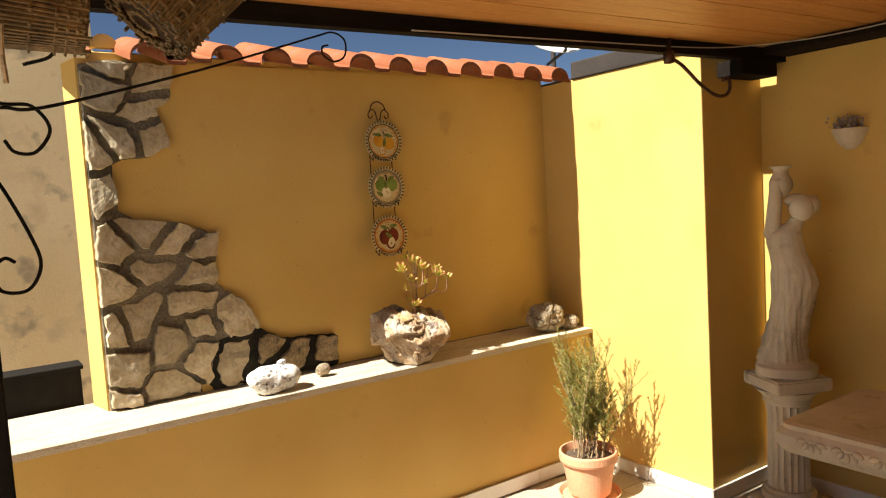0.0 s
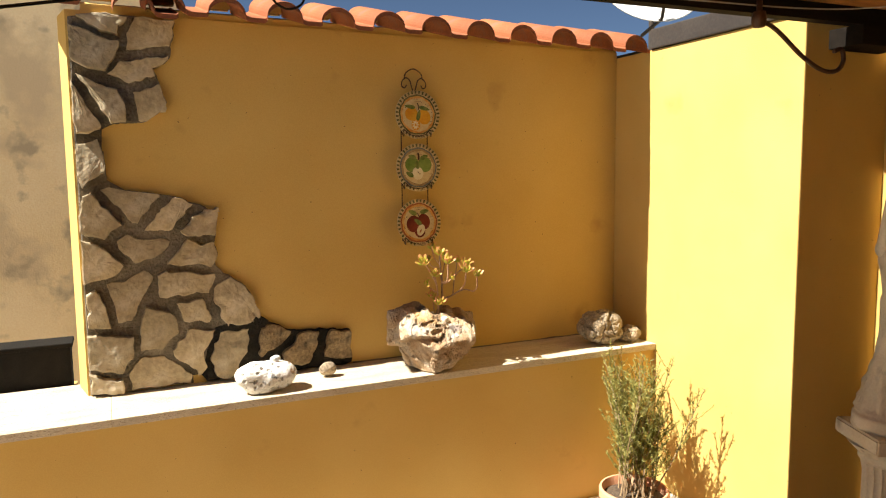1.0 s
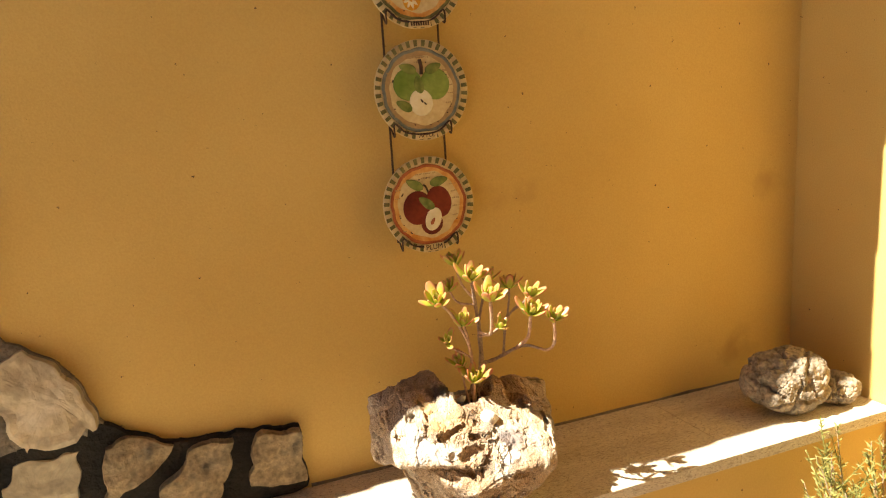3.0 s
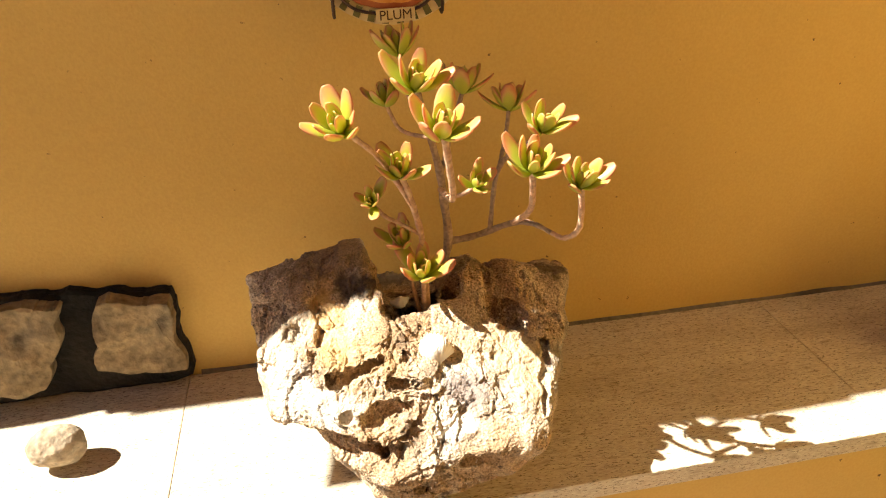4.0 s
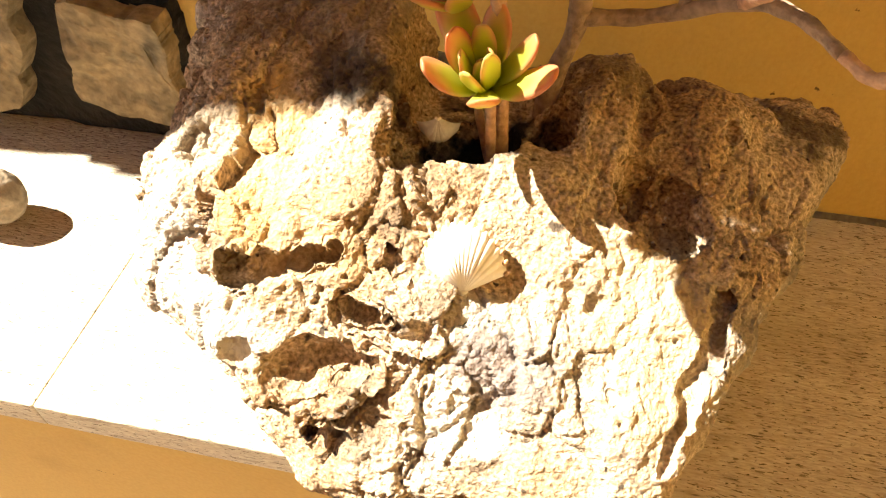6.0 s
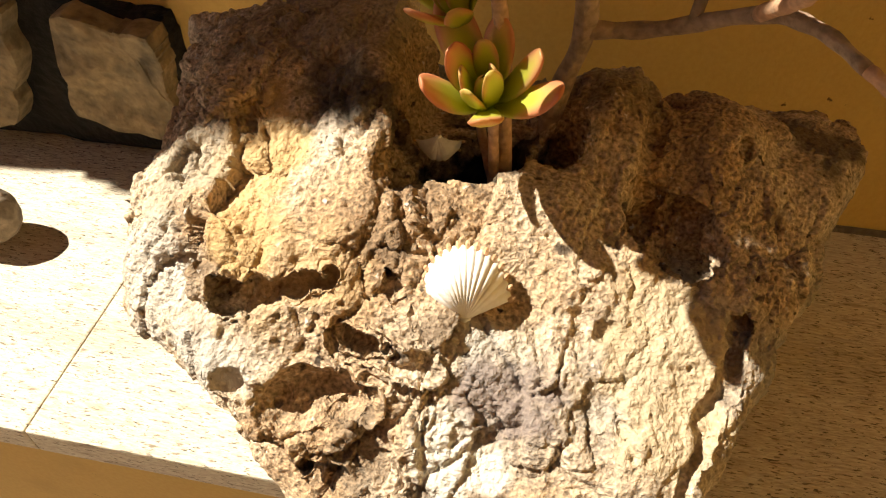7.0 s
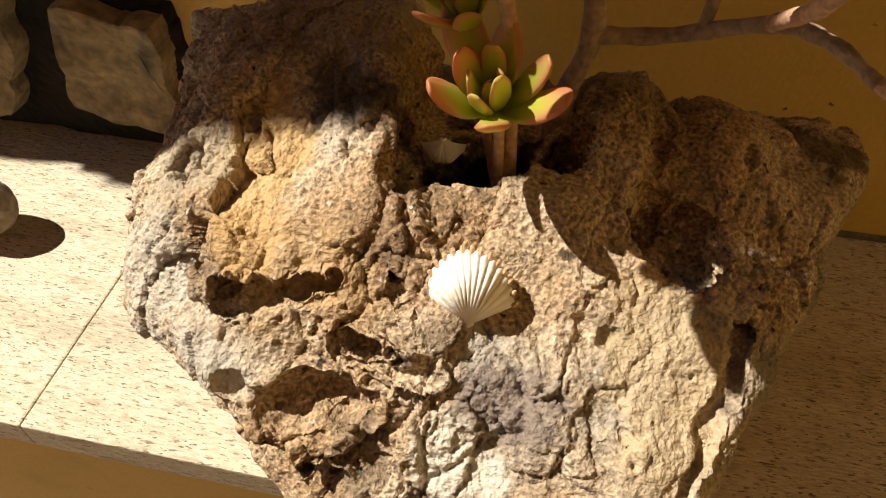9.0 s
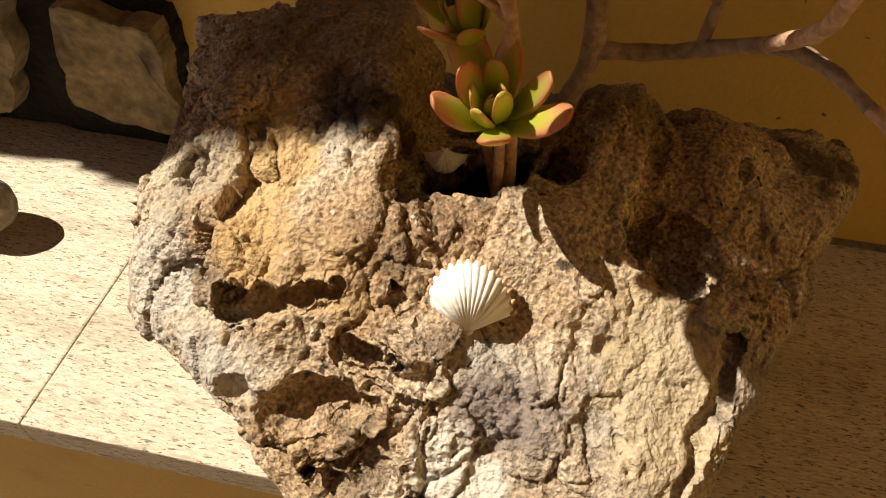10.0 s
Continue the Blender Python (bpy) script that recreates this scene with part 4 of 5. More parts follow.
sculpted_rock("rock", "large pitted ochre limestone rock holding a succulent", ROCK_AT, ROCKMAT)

PALE = material("pale_pumice", [(0.3, (0.62, 0.60, 0.56)), (0.7, (0.76, 0.74, 0.70))], 14, 0.9, 0.6, 110, 0.3, distance=0.004, spots=[((0.22, 0.21, 0.19), 45, 0.59, 0.66)])
GREYSTONE = material("grey_stone", [(0.3, (0.16, 0.12, 0.075)), (0.6, (0.34, 0.27, 0.185)), (0.8, (0.44, 0.37, 0.265))], 16, 0.9, 0.7, 110, 0.4, distance=0.004)
boulder("rock", "white pitted pumice rock on the ledge", (0.945, 3.195, 0.983), (0.112, 0.108, 0.060, 0.070, 0.064, 0.066), 6, 8, PALE, 0.9, 2.3, (), 0.8, 0.024, freq=0.95)
boulder("pebble", "small pale pebble lying on the white rock", (0.975, 3.195, 1.052), (0.022, 0.024, 0.016, 0.016, 0.012, 0.013), 4, 5, PALE, 0.25, 2.0, (), 0.9, 0.0, 0.0, 0.5, False)
boulder("pebble", "round grey pebble on the stone ledge", (1.222, 3.292, 0.948), (0.034, 0.035, 0.024, 0.026, 0.028, 0.034), 6, 6, GREYSTONE, 0.7, 2.1, (), 0.9, 0.006, 0.0, 0.7)
boulder("rock", "rough brown rock near the end of the ledge", (2.650, 3.228, 0.982), (0.115, 0.100, 0.075, 0.085, 0.063, 0.100), 6, 11, GREYSTONE, 1.6, 3.2, (), 0.75, 0.002, 0.011, 0.8, crisp=True)
boulder("rock", "small grey rock beside a larger one", (2.792, 3.212, 0.955), (0.070, 0.066, 0.044, 0.050, 0.036, 0.042), 6, 13, GREYSTONE, 1.4, 2.6, (), 0.8, 0.003, 0.013, 0.7, crisp=True)

# ---------------------------------------------------------------- shells on the rock
SHELLWHITE = material("shell_white", [(0.3, (0.78, 0.72, 0.62)), (0.7, (0.86, 0.82, 0.75))], 60, 0.45, 0.2, 300, 0.1)
SHELLBROWN = material("shell_brown", [(0.3, (0.40, 0.22, 0.11)), (0.7, (0.58, 0.38, 0.22))], 120, 0.6, 0.3, 300, 0.3)


GREYSHELL = material("shell_grey", [(0.3, (0.40, 0.38, 0.36)), (0.7, (0.50, 0.48, 0.46))], 60, 0.6, 0.2, 300, 0.1)


def cockle(label, m, size, ribs, grey=None):
    sh = new("seashell")
    sh.matrix_world = m
    tagged(sh, label, "seashell", "shells on the rock")

    def point(a, t, lift=0.0):
        # a: -1..1 across the fan, t: 0 hinge .. 1 rim
        ang = a * radians(76)
        reach = t * (1.0 - 0.10 * a * a) * (1 + (0.012 * math.cos(a * ribs * math.pi) if t > 0.9 else 0))
        rib = 0.030 * (abs(math.cos(a * ribs * math.pi / 2)) ** 0.6 - 0.5) * min(1, t * 1.6)
        dome = 0.40 * math.sin(min(1.0, t * 1.06) * math.pi * 0.92) ** 0.75 * (1 - 0.85 * abs(a) ** 2.6)
        return Vector((math.sin(ang) * reach * 0.58, -0.5 + (0.06 + 0.94 * math.cos(ang)) * reach * 0.80, dome + rib + lift)) * size
    nA, nT = ribs * 8, 22
    b = bmesh.new()
    rings(b, [[point(-0.995 + 1.99 * i / nA, 0.02 + 0.93 * j / nT) for i in range(nA + 1)] for j in range(nT + 1)], closed=False, cap=False)
    bmesh.ops.recalc_face_normals(b, faces=b.faces)
    part("valve", b, grey or SHELLWHITE, sh, smooth=True)
    e = bmesh.new()
    for i in range(ribs + 1):
        a = -0.98 + 1.96 * i / ribs
        p, q = point(a, 0.93), point(a, 1.02)
        tube(e, [p, (p + q) / 2 + Vector((0, 0, 0.02 * size)), q], lambda t: size * (0.034 - 0.012 * t), 6)
    part("rim", e, SHELLBROWN, sh, "brown scalloped rim")
    part("hinge", tube(bmesh.new(), bend([(-0.05 * size, -0.47 * size, 0.02 * size), (0, -0.49 * size, 0.06 * size), (0.05 * size, -0.47 * size, 0.02 * size)]), 0.03 * size, 8), SHELLWHITE, sh, smooth=True)
    return sh


cockle("white ribbed cockle shell with a brown rim on the rock", pose(1.7105, 3.134, 1.154, 36, 0, 12), 0.047, 15)
cockle("small grey white shell wedged in the hollow of the rock", pose(1.684, 3.207, 1.172, 60, 180, 8), 0.026, 6, GREYSHELL)


# ---------------------------------------------------------------- succulent growing in the rock
def leaf_material(name, blush):
    """Green at the foot of the leaf, orange and red towards tip and rim; blush: how far down the red comes."""
    m = bpy.data.materials.new(name)
    m.use_nodes = True
    n, l = m.node_tree.nodes, m.node_tree.links
    b = n["Principled BSDF"]
    co = n.new("ShaderNodeTexCoord")
    sep = n.new("ShaderNodeSeparateXYZ")
    l.new(co.outputs["Object"], sep.inputs["Vector"])
    no = n.new("ShaderNodeTexNoise")
    no.inputs["Scale"].default_value = 3.0
    l.new(co.outputs["Object"], no.inputs["Vector"])
    add = n.new("ShaderNodeMath")
    add.operation = "MULTIPLY_ADD"
    add.inputs[1].default_value = 0.35
    l.new(no.outputs["Fac"], add.inputs[0])
    l.new(sep.outputs["X"], add.inputs[2])
    oi = n.new("ShaderNodeObjectInfo")
    sh = n.new("ShaderNodeMath")
    sh.operation = "MULTIPLY_ADD"
    sh.inputs[1].default_value = 0.16
    l.new(oi.outputs["Random"], sh.inputs[0])
    l.new(add.outputs[0], sh.inputs[2])
    edge = n.new("ShaderNodeMath")
    edge.operation = "MULTIPLY"
    l.new(sep.outputs["Y"], edge.inputs[0])
    l.new(sep.outputs["Y"], edge.inputs[1])
    rim = n.new("ShaderNodeMath")
    rim.operation = "MULTIPLY_ADD"
    rim.inputs[1].default_value = 7.0
    l.new(edge.outputs[0], rim.inputs[0])
    l.new(sh.outputs[0], rim.inputs[2])
    ramp = n.new("ShaderNodeValToRGB")
    stops = [(0.30, (0.34, 0.44, 0.03)), (1.12, (0.56, 0.56, 0.08)), (1.30, (0.68, 0.44, 0.15)), (1.48, (0.66, 0.27, 0.13))]
    while len(ramp.color_ramp.elements) < len(stops):
        ramp.color_ramp.elements.new(0.5)
    for e, (p, c) in zip(ramp.color_ramp.elements, stops):
        e.position, e.color = (p - blush) / 1.5, (*c, 1)
    dv = n.new("ShaderNodeMath")
    dv.operation = "MULTIPLY"
    dv.inputs[1].default_value = 1 / 1.5
    l.new(rim.outputs[0], dv.inputs[0])
    l.new(dv.outputs[0], ramp.inputs["Fac"])
    l.new(ramp.outputs["Color"], b.inputs["Base Color"])
    b.inputs["Roughness"].default_value = 0.38
    tr = n.new("ShaderNodeBsdfTranslucent")
    l.new(ramp.outputs["Color"], tr.inputs["Color"])
    ms = n.new("ShaderNodeMixShader")
    ms.inputs[0].default_value = 0.40
    l.new(b.outputs[0], ms.inputs[1])
    l.new(tr.outputs[0], ms.inputs[2])
    l.new(ms.outputs[0], n["Material Output"].inputs["Surface"])
    return m


LEAF, OUTERLEAF = leaf_material("succulent_leaf", 0.0), leaf_material("blushed_leaf", 0.12)
STEM = material("succulent_stem", [(0.3, (0.42, 0.23, 0.14)), (0.7, (0.58, 0.38, 0.24))], 60, 0.75, 0.5, 220, 0.3)
WOODSTEM = material("old_stem", [(0.3, (0.24, 0.16, 0.11)), (0.7, (0.40, 0.28, 0.19))], 60, 0.85, 0.6, 220, 0.3)
plant = thing("succulent", "yellow green succulent with red leaf tips growing in the rock", "plant", (1.715, 3.225, 1.10))
BASE = Vector((1.715, 3.225, 1.10))
lf = bmesh.new()
rows = []
for k in range(13):
    t = math.sin(math.pi / 2 * k / 12)
    wid = 0.245 * (max(0.0, 1 - ((t - 0.62) / (0.70 if t < 0.62 else 0.405)) ** 2)) ** (1.0 if t < 0.62 else 0.55) + 0.012
    thick = 0.075 * (0.5 + 0.6 * math.sin(math.pi * t)) * (0.45 if k == 12 else 1)
    lift = 0.26 * t * t
    rows.append([(t, wid * math.cos(2 * math.pi * i / 10), lift + thick * math.sin(2 * math.pi * i / 10) * (0.75 if math.sin(2 * math.pi * i / 10) > 0 else 1.0)) for i in range(10)])
rings(lf, rows)
bmesh.ops.recalc_face_normals(lf, faces=lf.faces)
leaf_mesh = bpy.data.meshes.new("leaf")
lf.to_mesh(leaf_mesh)
lf.free()
leaf_mesh.polygons.foreach_set("use_smooth", [True] * len(leaf_mesh.polygons))
leaf_mesh.materials.append(LEAF)
outer_mesh = leaf_mesh.copy()
outer_mesh.materials[0] = OUTERLEAF


def rosette(at, size, facing, n=13):
    """Leaves round a bud: the outer ones long and spread, the inner ones short and upright."""
    b = bmesh.new()
    bmesh.ops.create_icosphere(b, subdivisions=2, radius=size * 0.10)
    core = part("rosette", b, LEAF, plant, smooth=True)
    up = Vector(facing).normalized()
    core.matrix_basis = Matrix.Translation(Vector(at) - BASE) @ up.to_track_quat("Z", "Y").to_matrix().to_4x4()
    for i in range(n):
        t = (i + 0.5) / n
        ln = size * (0.38 + 0.64 * t ** 0.8) * random.uniform(0.85, 1.15)
        el = 84 - 62 * t + random.uniform(-12, 10)
        lo = new("leaf", leaf_mesh if t < 0.55 else outer_mesh)
        lo.parent = core
        lo.matrix_basis = pose(0, 0, -size * 0.14 * t, 0, 0, i * 137.5 + random.uniform(-12, 12)) @ pose(size * 0.05, 0, 0, 0, -el, 0) @ Matrix.Diagonal((ln, ln * random.uniform(0.72, 0.92), ln, 1))
    return core


HEADS = [((1.706, 3.165, 1.442), 0.043, (0.1, -0.5, 1)), ((1.630, 3.164, 1.404), 0.044, (-0.4, -0.6, 1)), ((1.722, 3.116, 1.410), 0.048, (0.1, -0.5, 1)),
         ((1.690, 3.182, 1.346), 0.042, (-0.1, -0.5, 1)), ((1.659, 3.200, 1.308), 0.028, (-0.3, -0.8, 0.8)), ((1.768, 3.225, 1.420), 0.038, (0.2, 0.1, 1)),
         ((1.818, 3.220, 1.398), 0.036, (0, 0.2, 1)), ((1.840, 3.168, 1.388), 0.040, (0.2, -0.6, 1)), ((1.813, 3.115, 1.366), 0.045, (0.0, -0.5, 1)),
         ((1.866, 3.117, 1.343), 0.038, (0.2, -0.4, 1)), ((1.770, 3.174, 1.328), 0.028, (0.2, -0.7, 0.8))]
HEADS += [((1.711, 3.190, 1.216), 0.045, (-0.05, -0.50, 0.9)),
         ((1.693, 3.215, 1.246), 0.036, (-0.4, -0.2, 0.9)), ((1.684, 3.235, 1.408), 0.034, (-0.1, 0.2, 1)), ((1.700, 3.232, 1.462), 0.038, (-0.2, 0.2, 1))]
for at, size, facing in HEADS:
    rosette(at, size, facing, 15 if size > 0.035 else 12)


def shoot(points, r0, r1, mat):
    part("stem", tube(bmesh.new(), bend([Vector(p) - BASE for p in points], 7), lambda t: 0.74 * (r0 + (r1 - r0) * t) * (1 + 0.10 * math.sin(40 * t)), 10), mat, plant, smooth=True)


FORK = (1.752, 3.240, 1.228)
shoot([(1.735, 3.235, 1.02), (1.740, 3.238, 1.17), FORK, (1.744, 3.222, 1.29), (1.738, 3.212, 1.33), (1.722, 3.190, 1.39), (1.706, 3.165, 1.444)], 0.0090, 0.0045, WOODSTEM)
shoot([FORK, (1.785, 3.236, 1.234), (1.822, 3.205, 1.262), (1.838, 3.178, 1.272), (1.852, 3.156, 1.270)], 0.0065, 0.0035, WOODSTEM)
shoot([(1.822, 3.205, 1.262), (1.828, 3.160, 1.300), (1.815, 3.120, 1.364)], 0.0050, 0.0045, STEM)
shoot([(1.852, 3.156, 1.270), (1.864, 3.144, 1.268), (1.874, 3.130, 1.288), (1.867, 3.118, 1.344)], 0.0035, 0.0050, STEM)
shoot([(1.800, 3.226, 1.244), (1.806, 3.212, 1.33), (1.832, 3.180, 1.370), (1.840, 3.168, 1.388)], 0.0038, 0.0040, WOODSTEM)
shoot([(1.806, 3.212, 1.33), (1.814, 3.215, 1.37), (1.818, 3.220, 1.396)], 0.0032, 0.0032, WOODSTEM)
shoot([(1.712, 3.212, 1.04), (1.714, 3.206, 1.15), (1.713, 3.194, 1.220)], 0.0042, 0.0038, STEM)
shoot([(1.722, 3.220, 1.04), (1.716, 3.205, 1.23), (1.704, 3.192, 1.30), (1.691, 3.183, 1.344)], 0.0060, 0.0042, STEM)
shoot([(1.738, 3.212, 1.31), (1.742, 3.165, 1.318), (1.734, 3.135, 1.36), (1.724, 3.117, 1.410)], 0.0045, 0.0052, STEM)
shoot([(1.712, 3.200, 1.262), (1.690, 3.200, 1.278), (1.672, 3.200, 1.290), (1.660, 3.200, 1.306)], 0.0032, 0.0034, STEM)
shoot([(1.704, 3.192, 1.30), (1.672, 3.182, 1.36), (1.645, 3.170, 1.392), (1.631, 3.164, 1.404)], 0.0040, 0.0040, STEM)
shoot([(1.738, 3.215, 1.32), (1.752, 3.220, 1.37), (1.768, 3.225, 1.420)], 0.0040, 0.0036, WOODSTEM)
shoot([(1.722, 3.190, 1.39), (1.706, 3.215, 1.42), (1.700, 3.232, 1.462)], 0.0034, 0.0034, STEM)
shoot([(1.722, 3.190, 1.38), (1.698, 3.222, 1.38), (1.684, 3.234, 1.406)], 0.0030, 0.0030, STEM)
shoot([(1.716, 3.218, 1.12), (1.702, 3.218, 1.19), (1.694, 3.216, 1.244)], 0.0036, 0.0032, STEM)
shoot([(1.738, 3.212, 1.30), (1.758, 3.196, 1.308), (1.770, 3.176, 1.326)], 0.0030, 0.0034, STEM)

# ---------------------------------------------------------------- rosemary in a clay pot
POT = Vector((2.505, 2.800, FLOOR))
pot = thing("potted_rosemary", "tall rosemary bush in a terracotta pot on the floor", "potted plant", tuple(POT))
pb = bmesh.new()
lathe(pb, [(0.004, 0.022), (0.105, 0.022), (0.112, 0.030), (0.136, 0.185), (0.137, 0.200), (0.152, 0.203), (0.156, 0.215), (0.156, 0.250), (0.152, 0.257), (0.144, 0.257), (0.140, 0.24), (0.134, 0.205), (0.004, 0.205)], 40)
part("pot", pb, POTCLAY, pot, "terracotta pot with a banded rim", smooth=False)
part("saucer", lathe(bmesh.new(), [(0.004, 0.001), (0.150, 0.001), (0.168, 0.030), (0.164, 0.032), (0.146, 0.010), (0.004, 0.010)], 40), POTCLAY, pot, "round terracotta saucer")
SOIL = material("dark_soil", [(0.3, (0.06, 0.04, 0.025)), (0.7, (0.12, 0.085, 0.055))], 40, 0.95, 1.0, 120, 0.5, distance=0.01)
part("soil", lathe(bmesh.new(), [(0.139, 0.206), (0.139, 0.216), (0.08, 0.226), (0.004, 0.230)], 32), SOIL, pot)
TWIG = material("rosemary_twig", [(0.3, (0.20, 0.13, 0.07)), (0.7, (0.36, 0.26, 0.15))], 40, 0.85, 0.5, 150, 0.3)
NEEDLE = material("rosemary_needle", [(0.3, (0.17, 0.18, 0.04)), (0.7, (0.38, 0.34, 0.10))], 14, 0.6, 0.0, 90, 0.2, translucent=0.35)
needles = bmesh.new()
for i in range(30):
    a, r = random.uniform(0, 2 * math.pi), 0.085 * math.sqrt(random.random())
    x0, y0 = r * math.cos(a), r * math.sin(a)
    h = random.uniform(0.34, 0.63)
    tx, ty = x0 * 1.3 + random.uniform(-0.03, 0.22), min(0.288, y0 * 1.1 + random.uniform(-0.10, 0.29))
    path = bend([(x0, y0, 0.215), (x0 + (tx - x0) * 0.30 + random.uniform(-0.02, 0.02), y0 + (ty - y0) * 0.3 + random.uniform(-0.02, 0.02), 0.22 + h * 0.33),
                 (x0 + (tx - x0) * 0.7 + random.uniform(-0.02, 0.02), y0 + (ty - y0) * 0.7 + random.uniform(-0.02, 0.02), 0.22 + h * 0.68), (tx, ty, 0.22 + h)], 8)
    part("twig", tube(bmesh.new(), path, lambda t: 0.0042 - 0.003 * t, 5), TWIG, pot)
    paths = [path[5:]]
    for s in range(12):
        k = random.randint(5, 21)
        q = path[k]
        out = Vector((random.uniform(-1, 1), random.uniform(-1, 1), 0.9)).normalized()
        ln = random.uniform(0.06, 0.14)
        side = bend([q, q + out * ln * 0.5 + Vector((0, 0, 0.01)), q + out * ln + Vector((0, 0, 0.03))], 6)
        tube(needles, side, 0.0012, 4)
        paths.append(side)
    for pth in paths:
        for p, q in zip(pth, pth[1:]):
            d = q - p
            for k in range(max(3, int(d.length / 0.0022))):
                c = p + d * random.random()
                if random.random() < 0.34:
                    continue
                v = (Vector((random.uniform(-1, 1), random.uniform(-1, 1), random.uniform(-0.2, 0.9))).normalized() + d.normalized() * 0.7).normalized()
                ln, w = random.uniform(0.012, 0.024), v.orthogonal().normalized() * 0.0017
                needles.faces.new([needles.verts.new(c - w), needles.verts.new(c + v * ln * 0.5 - w * 1.1), needles.verts.new(c + v * ln), needles.verts.new(c + v * ln * 0.5 + w * 1.1), needles.verts.new(c + w)])
tagged(part("foliage", needles, NEEDLE, pot, "fine grey green needles"), kind="stuff")

# ---------------------------------------------------------------- statue on a fluted column
CAST = material("cast_stone", [(0.3, (0.56, 0.49, 0.36)), (0.7, (0.68, 0.61, 0.47))], 6, 0.85, 0.15, 110, 0.08, spots=[((0.34, 0.29, 0.21), 8, 0.60, 0.74)])
SX, SY = 3.150, 2.050
column = thing("pedestal_column", "short fluted cast stone column with a square capital", "column", (SX, SY, FLOOR))
column.scale = (0.84, 0.84, 1.07)
part("plinth", boxed(-0.17, 0.17, -0.17, 0.17, 0.0, 0.05, bevel=0.006), CAST, column)
part("base_ring", lathe(bmesh.new(), [(0.15, 0.051), (0.155, 0.065), (0.15, 0.08), (0.13, 0.085), (0.13, 0.10)], 40), CAST, column, smooth=False)
sh = bmesh.new()
rings(sh, [[((0.118 - 0.010 * z + (0.010 if z > 0.46 else 0) - 0.011 * abs(math.sin(a * 10)) ** 0.7) * math.cos(a), (0.118 - 0.010 * z + (0.010 if z > 0.46 else 0) - 0.011 * abs(math.sin(a * 10)) ** 0.7) * math.sin(a), z)
            for a in [2 * math.pi * i / 160 for i in range(160)]] for z in (0.101, 0.2, 0.35, 0.46, 0.5)])
part("fluted_shaft", sh, CAST, column)
part("capital", lathe(bmesh.new(), [(0.12, 0.501), (0.135, 0.515), (0.135, 0.535), (0.16, 0.555), (0.185, 0.575)], 40), CAST, column)
cp = bmesh.new()
prism(cp, [(math.cos(radians(20 + 90 * i)) * 0.245, math.sin(radians(20 + 90 * i)) * 0.245) for i in range(4)], 0.576, 0.635)
bmesh.ops.bevel(cp, geom=cp.edges[:], offset=0.008, segments=2, affect="EDGES")
part("abacus", cp, CAST, column)

st = bmesh.new()
prof = [(0.00, 0.155, 0.150, 0, 0), (0.055, 0.152, 0.148, 0, 0), (0.065, 0.138, 0.13, -0.005, 0), (0.09, 0.125, 0.11, -0.02, 0), (0.20, 0.108, 0.095, -0.005, 0), (0.32, 0.100, 0.088, 0.020, 0),
        (0.44, 0.106, 0.088, 0.044, 0), (0.52, 0.110, 0.090, 0.050, 0), (0.60, 0.100, 0.084, 0.042, 0), (0.68, 0.088, 0.074, 0.020, 0), (0.75, 0.088, 0.074, 0.005, 0), (0.80, 0.082, 0.068, 0.004, 0),
        (0.83, 0.060, 0.050, 0.030, 0), (0.86, 0.040, 0.040, 0.058, 0), (0.89, 0.038, 0.038, 0.070, 0)]
side = Vector((0.50, -0.866))            # the figure is seen from the terrace: its own left and right in plan
deep = Vector((0.866, 0.50))


def place(u, w, z):
    return Vector((side.x * u + deep.x * w, side.y * u + deep.y * w, z))


def ripple(i, z):
    a = 2 * math.pi * i / 72
    drape = 1 - 2 * abs(math.sin(11.5 * (a + 1.6 * z) + 1.4 * noise.noise(Vector((math.cos(a), math.sin(a), z * 3))))) ** 0.7
    return 0.75 * drape * min(1.0, max(0.15, (0.62 - z) * 3)) + 1.1 * noise.noise(Vector((3 * math.cos(a + 0.8 * z), 3 * math.sin(a + 0.8 * z), z * 2.2))) + 0.5 * noise.noise(Vector((9 * math.cos(a - z), 9 * math.sin(a - z), z * 3)))


loops = []
fine_prof = []
for (z0, a0, b0, c0, _), (z1, a1, b1, c1, _) in zip(prof, prof[1:]):
    for k in range(4):
        t = k / 4
        fine_prof.append((z0 + (z1 - z0) * t, a0 + (a1 - a0) * t, b0 + (b1 - b0) * t, c0 + (c1 - c0) * t))
for z, a, b, c in fine_prof:
    fold = 0.014 if 0.08 < z < 0.60 else (0.005 if 0.60 <= z < 0.80 else 0.0)
    loops.append([place(c + (a + fold * ripple(i, z)) * math.cos(2 * math.pi * i / 72),
                        (b + fold * ripple(i, z)) * math.sin(2 * math.pi * i / 72), z) for i in range(72)])
rings(st, loops)


def lump(u, w, z, ru, rw, rz, turn=0):
    made = bmesh.ops.create_uvsphere(st, u_segments=24, v_segments=16, radius=1.0)["verts"]
    m = pose(0, 0, 0, 0, turn, 0)
    for v in made:
        q = m @ Vector((v.co.x * ru, v.co.y * rw, v.co.z * rz))
        v.co = place(u + q.x, w + q.y, z + q.z)


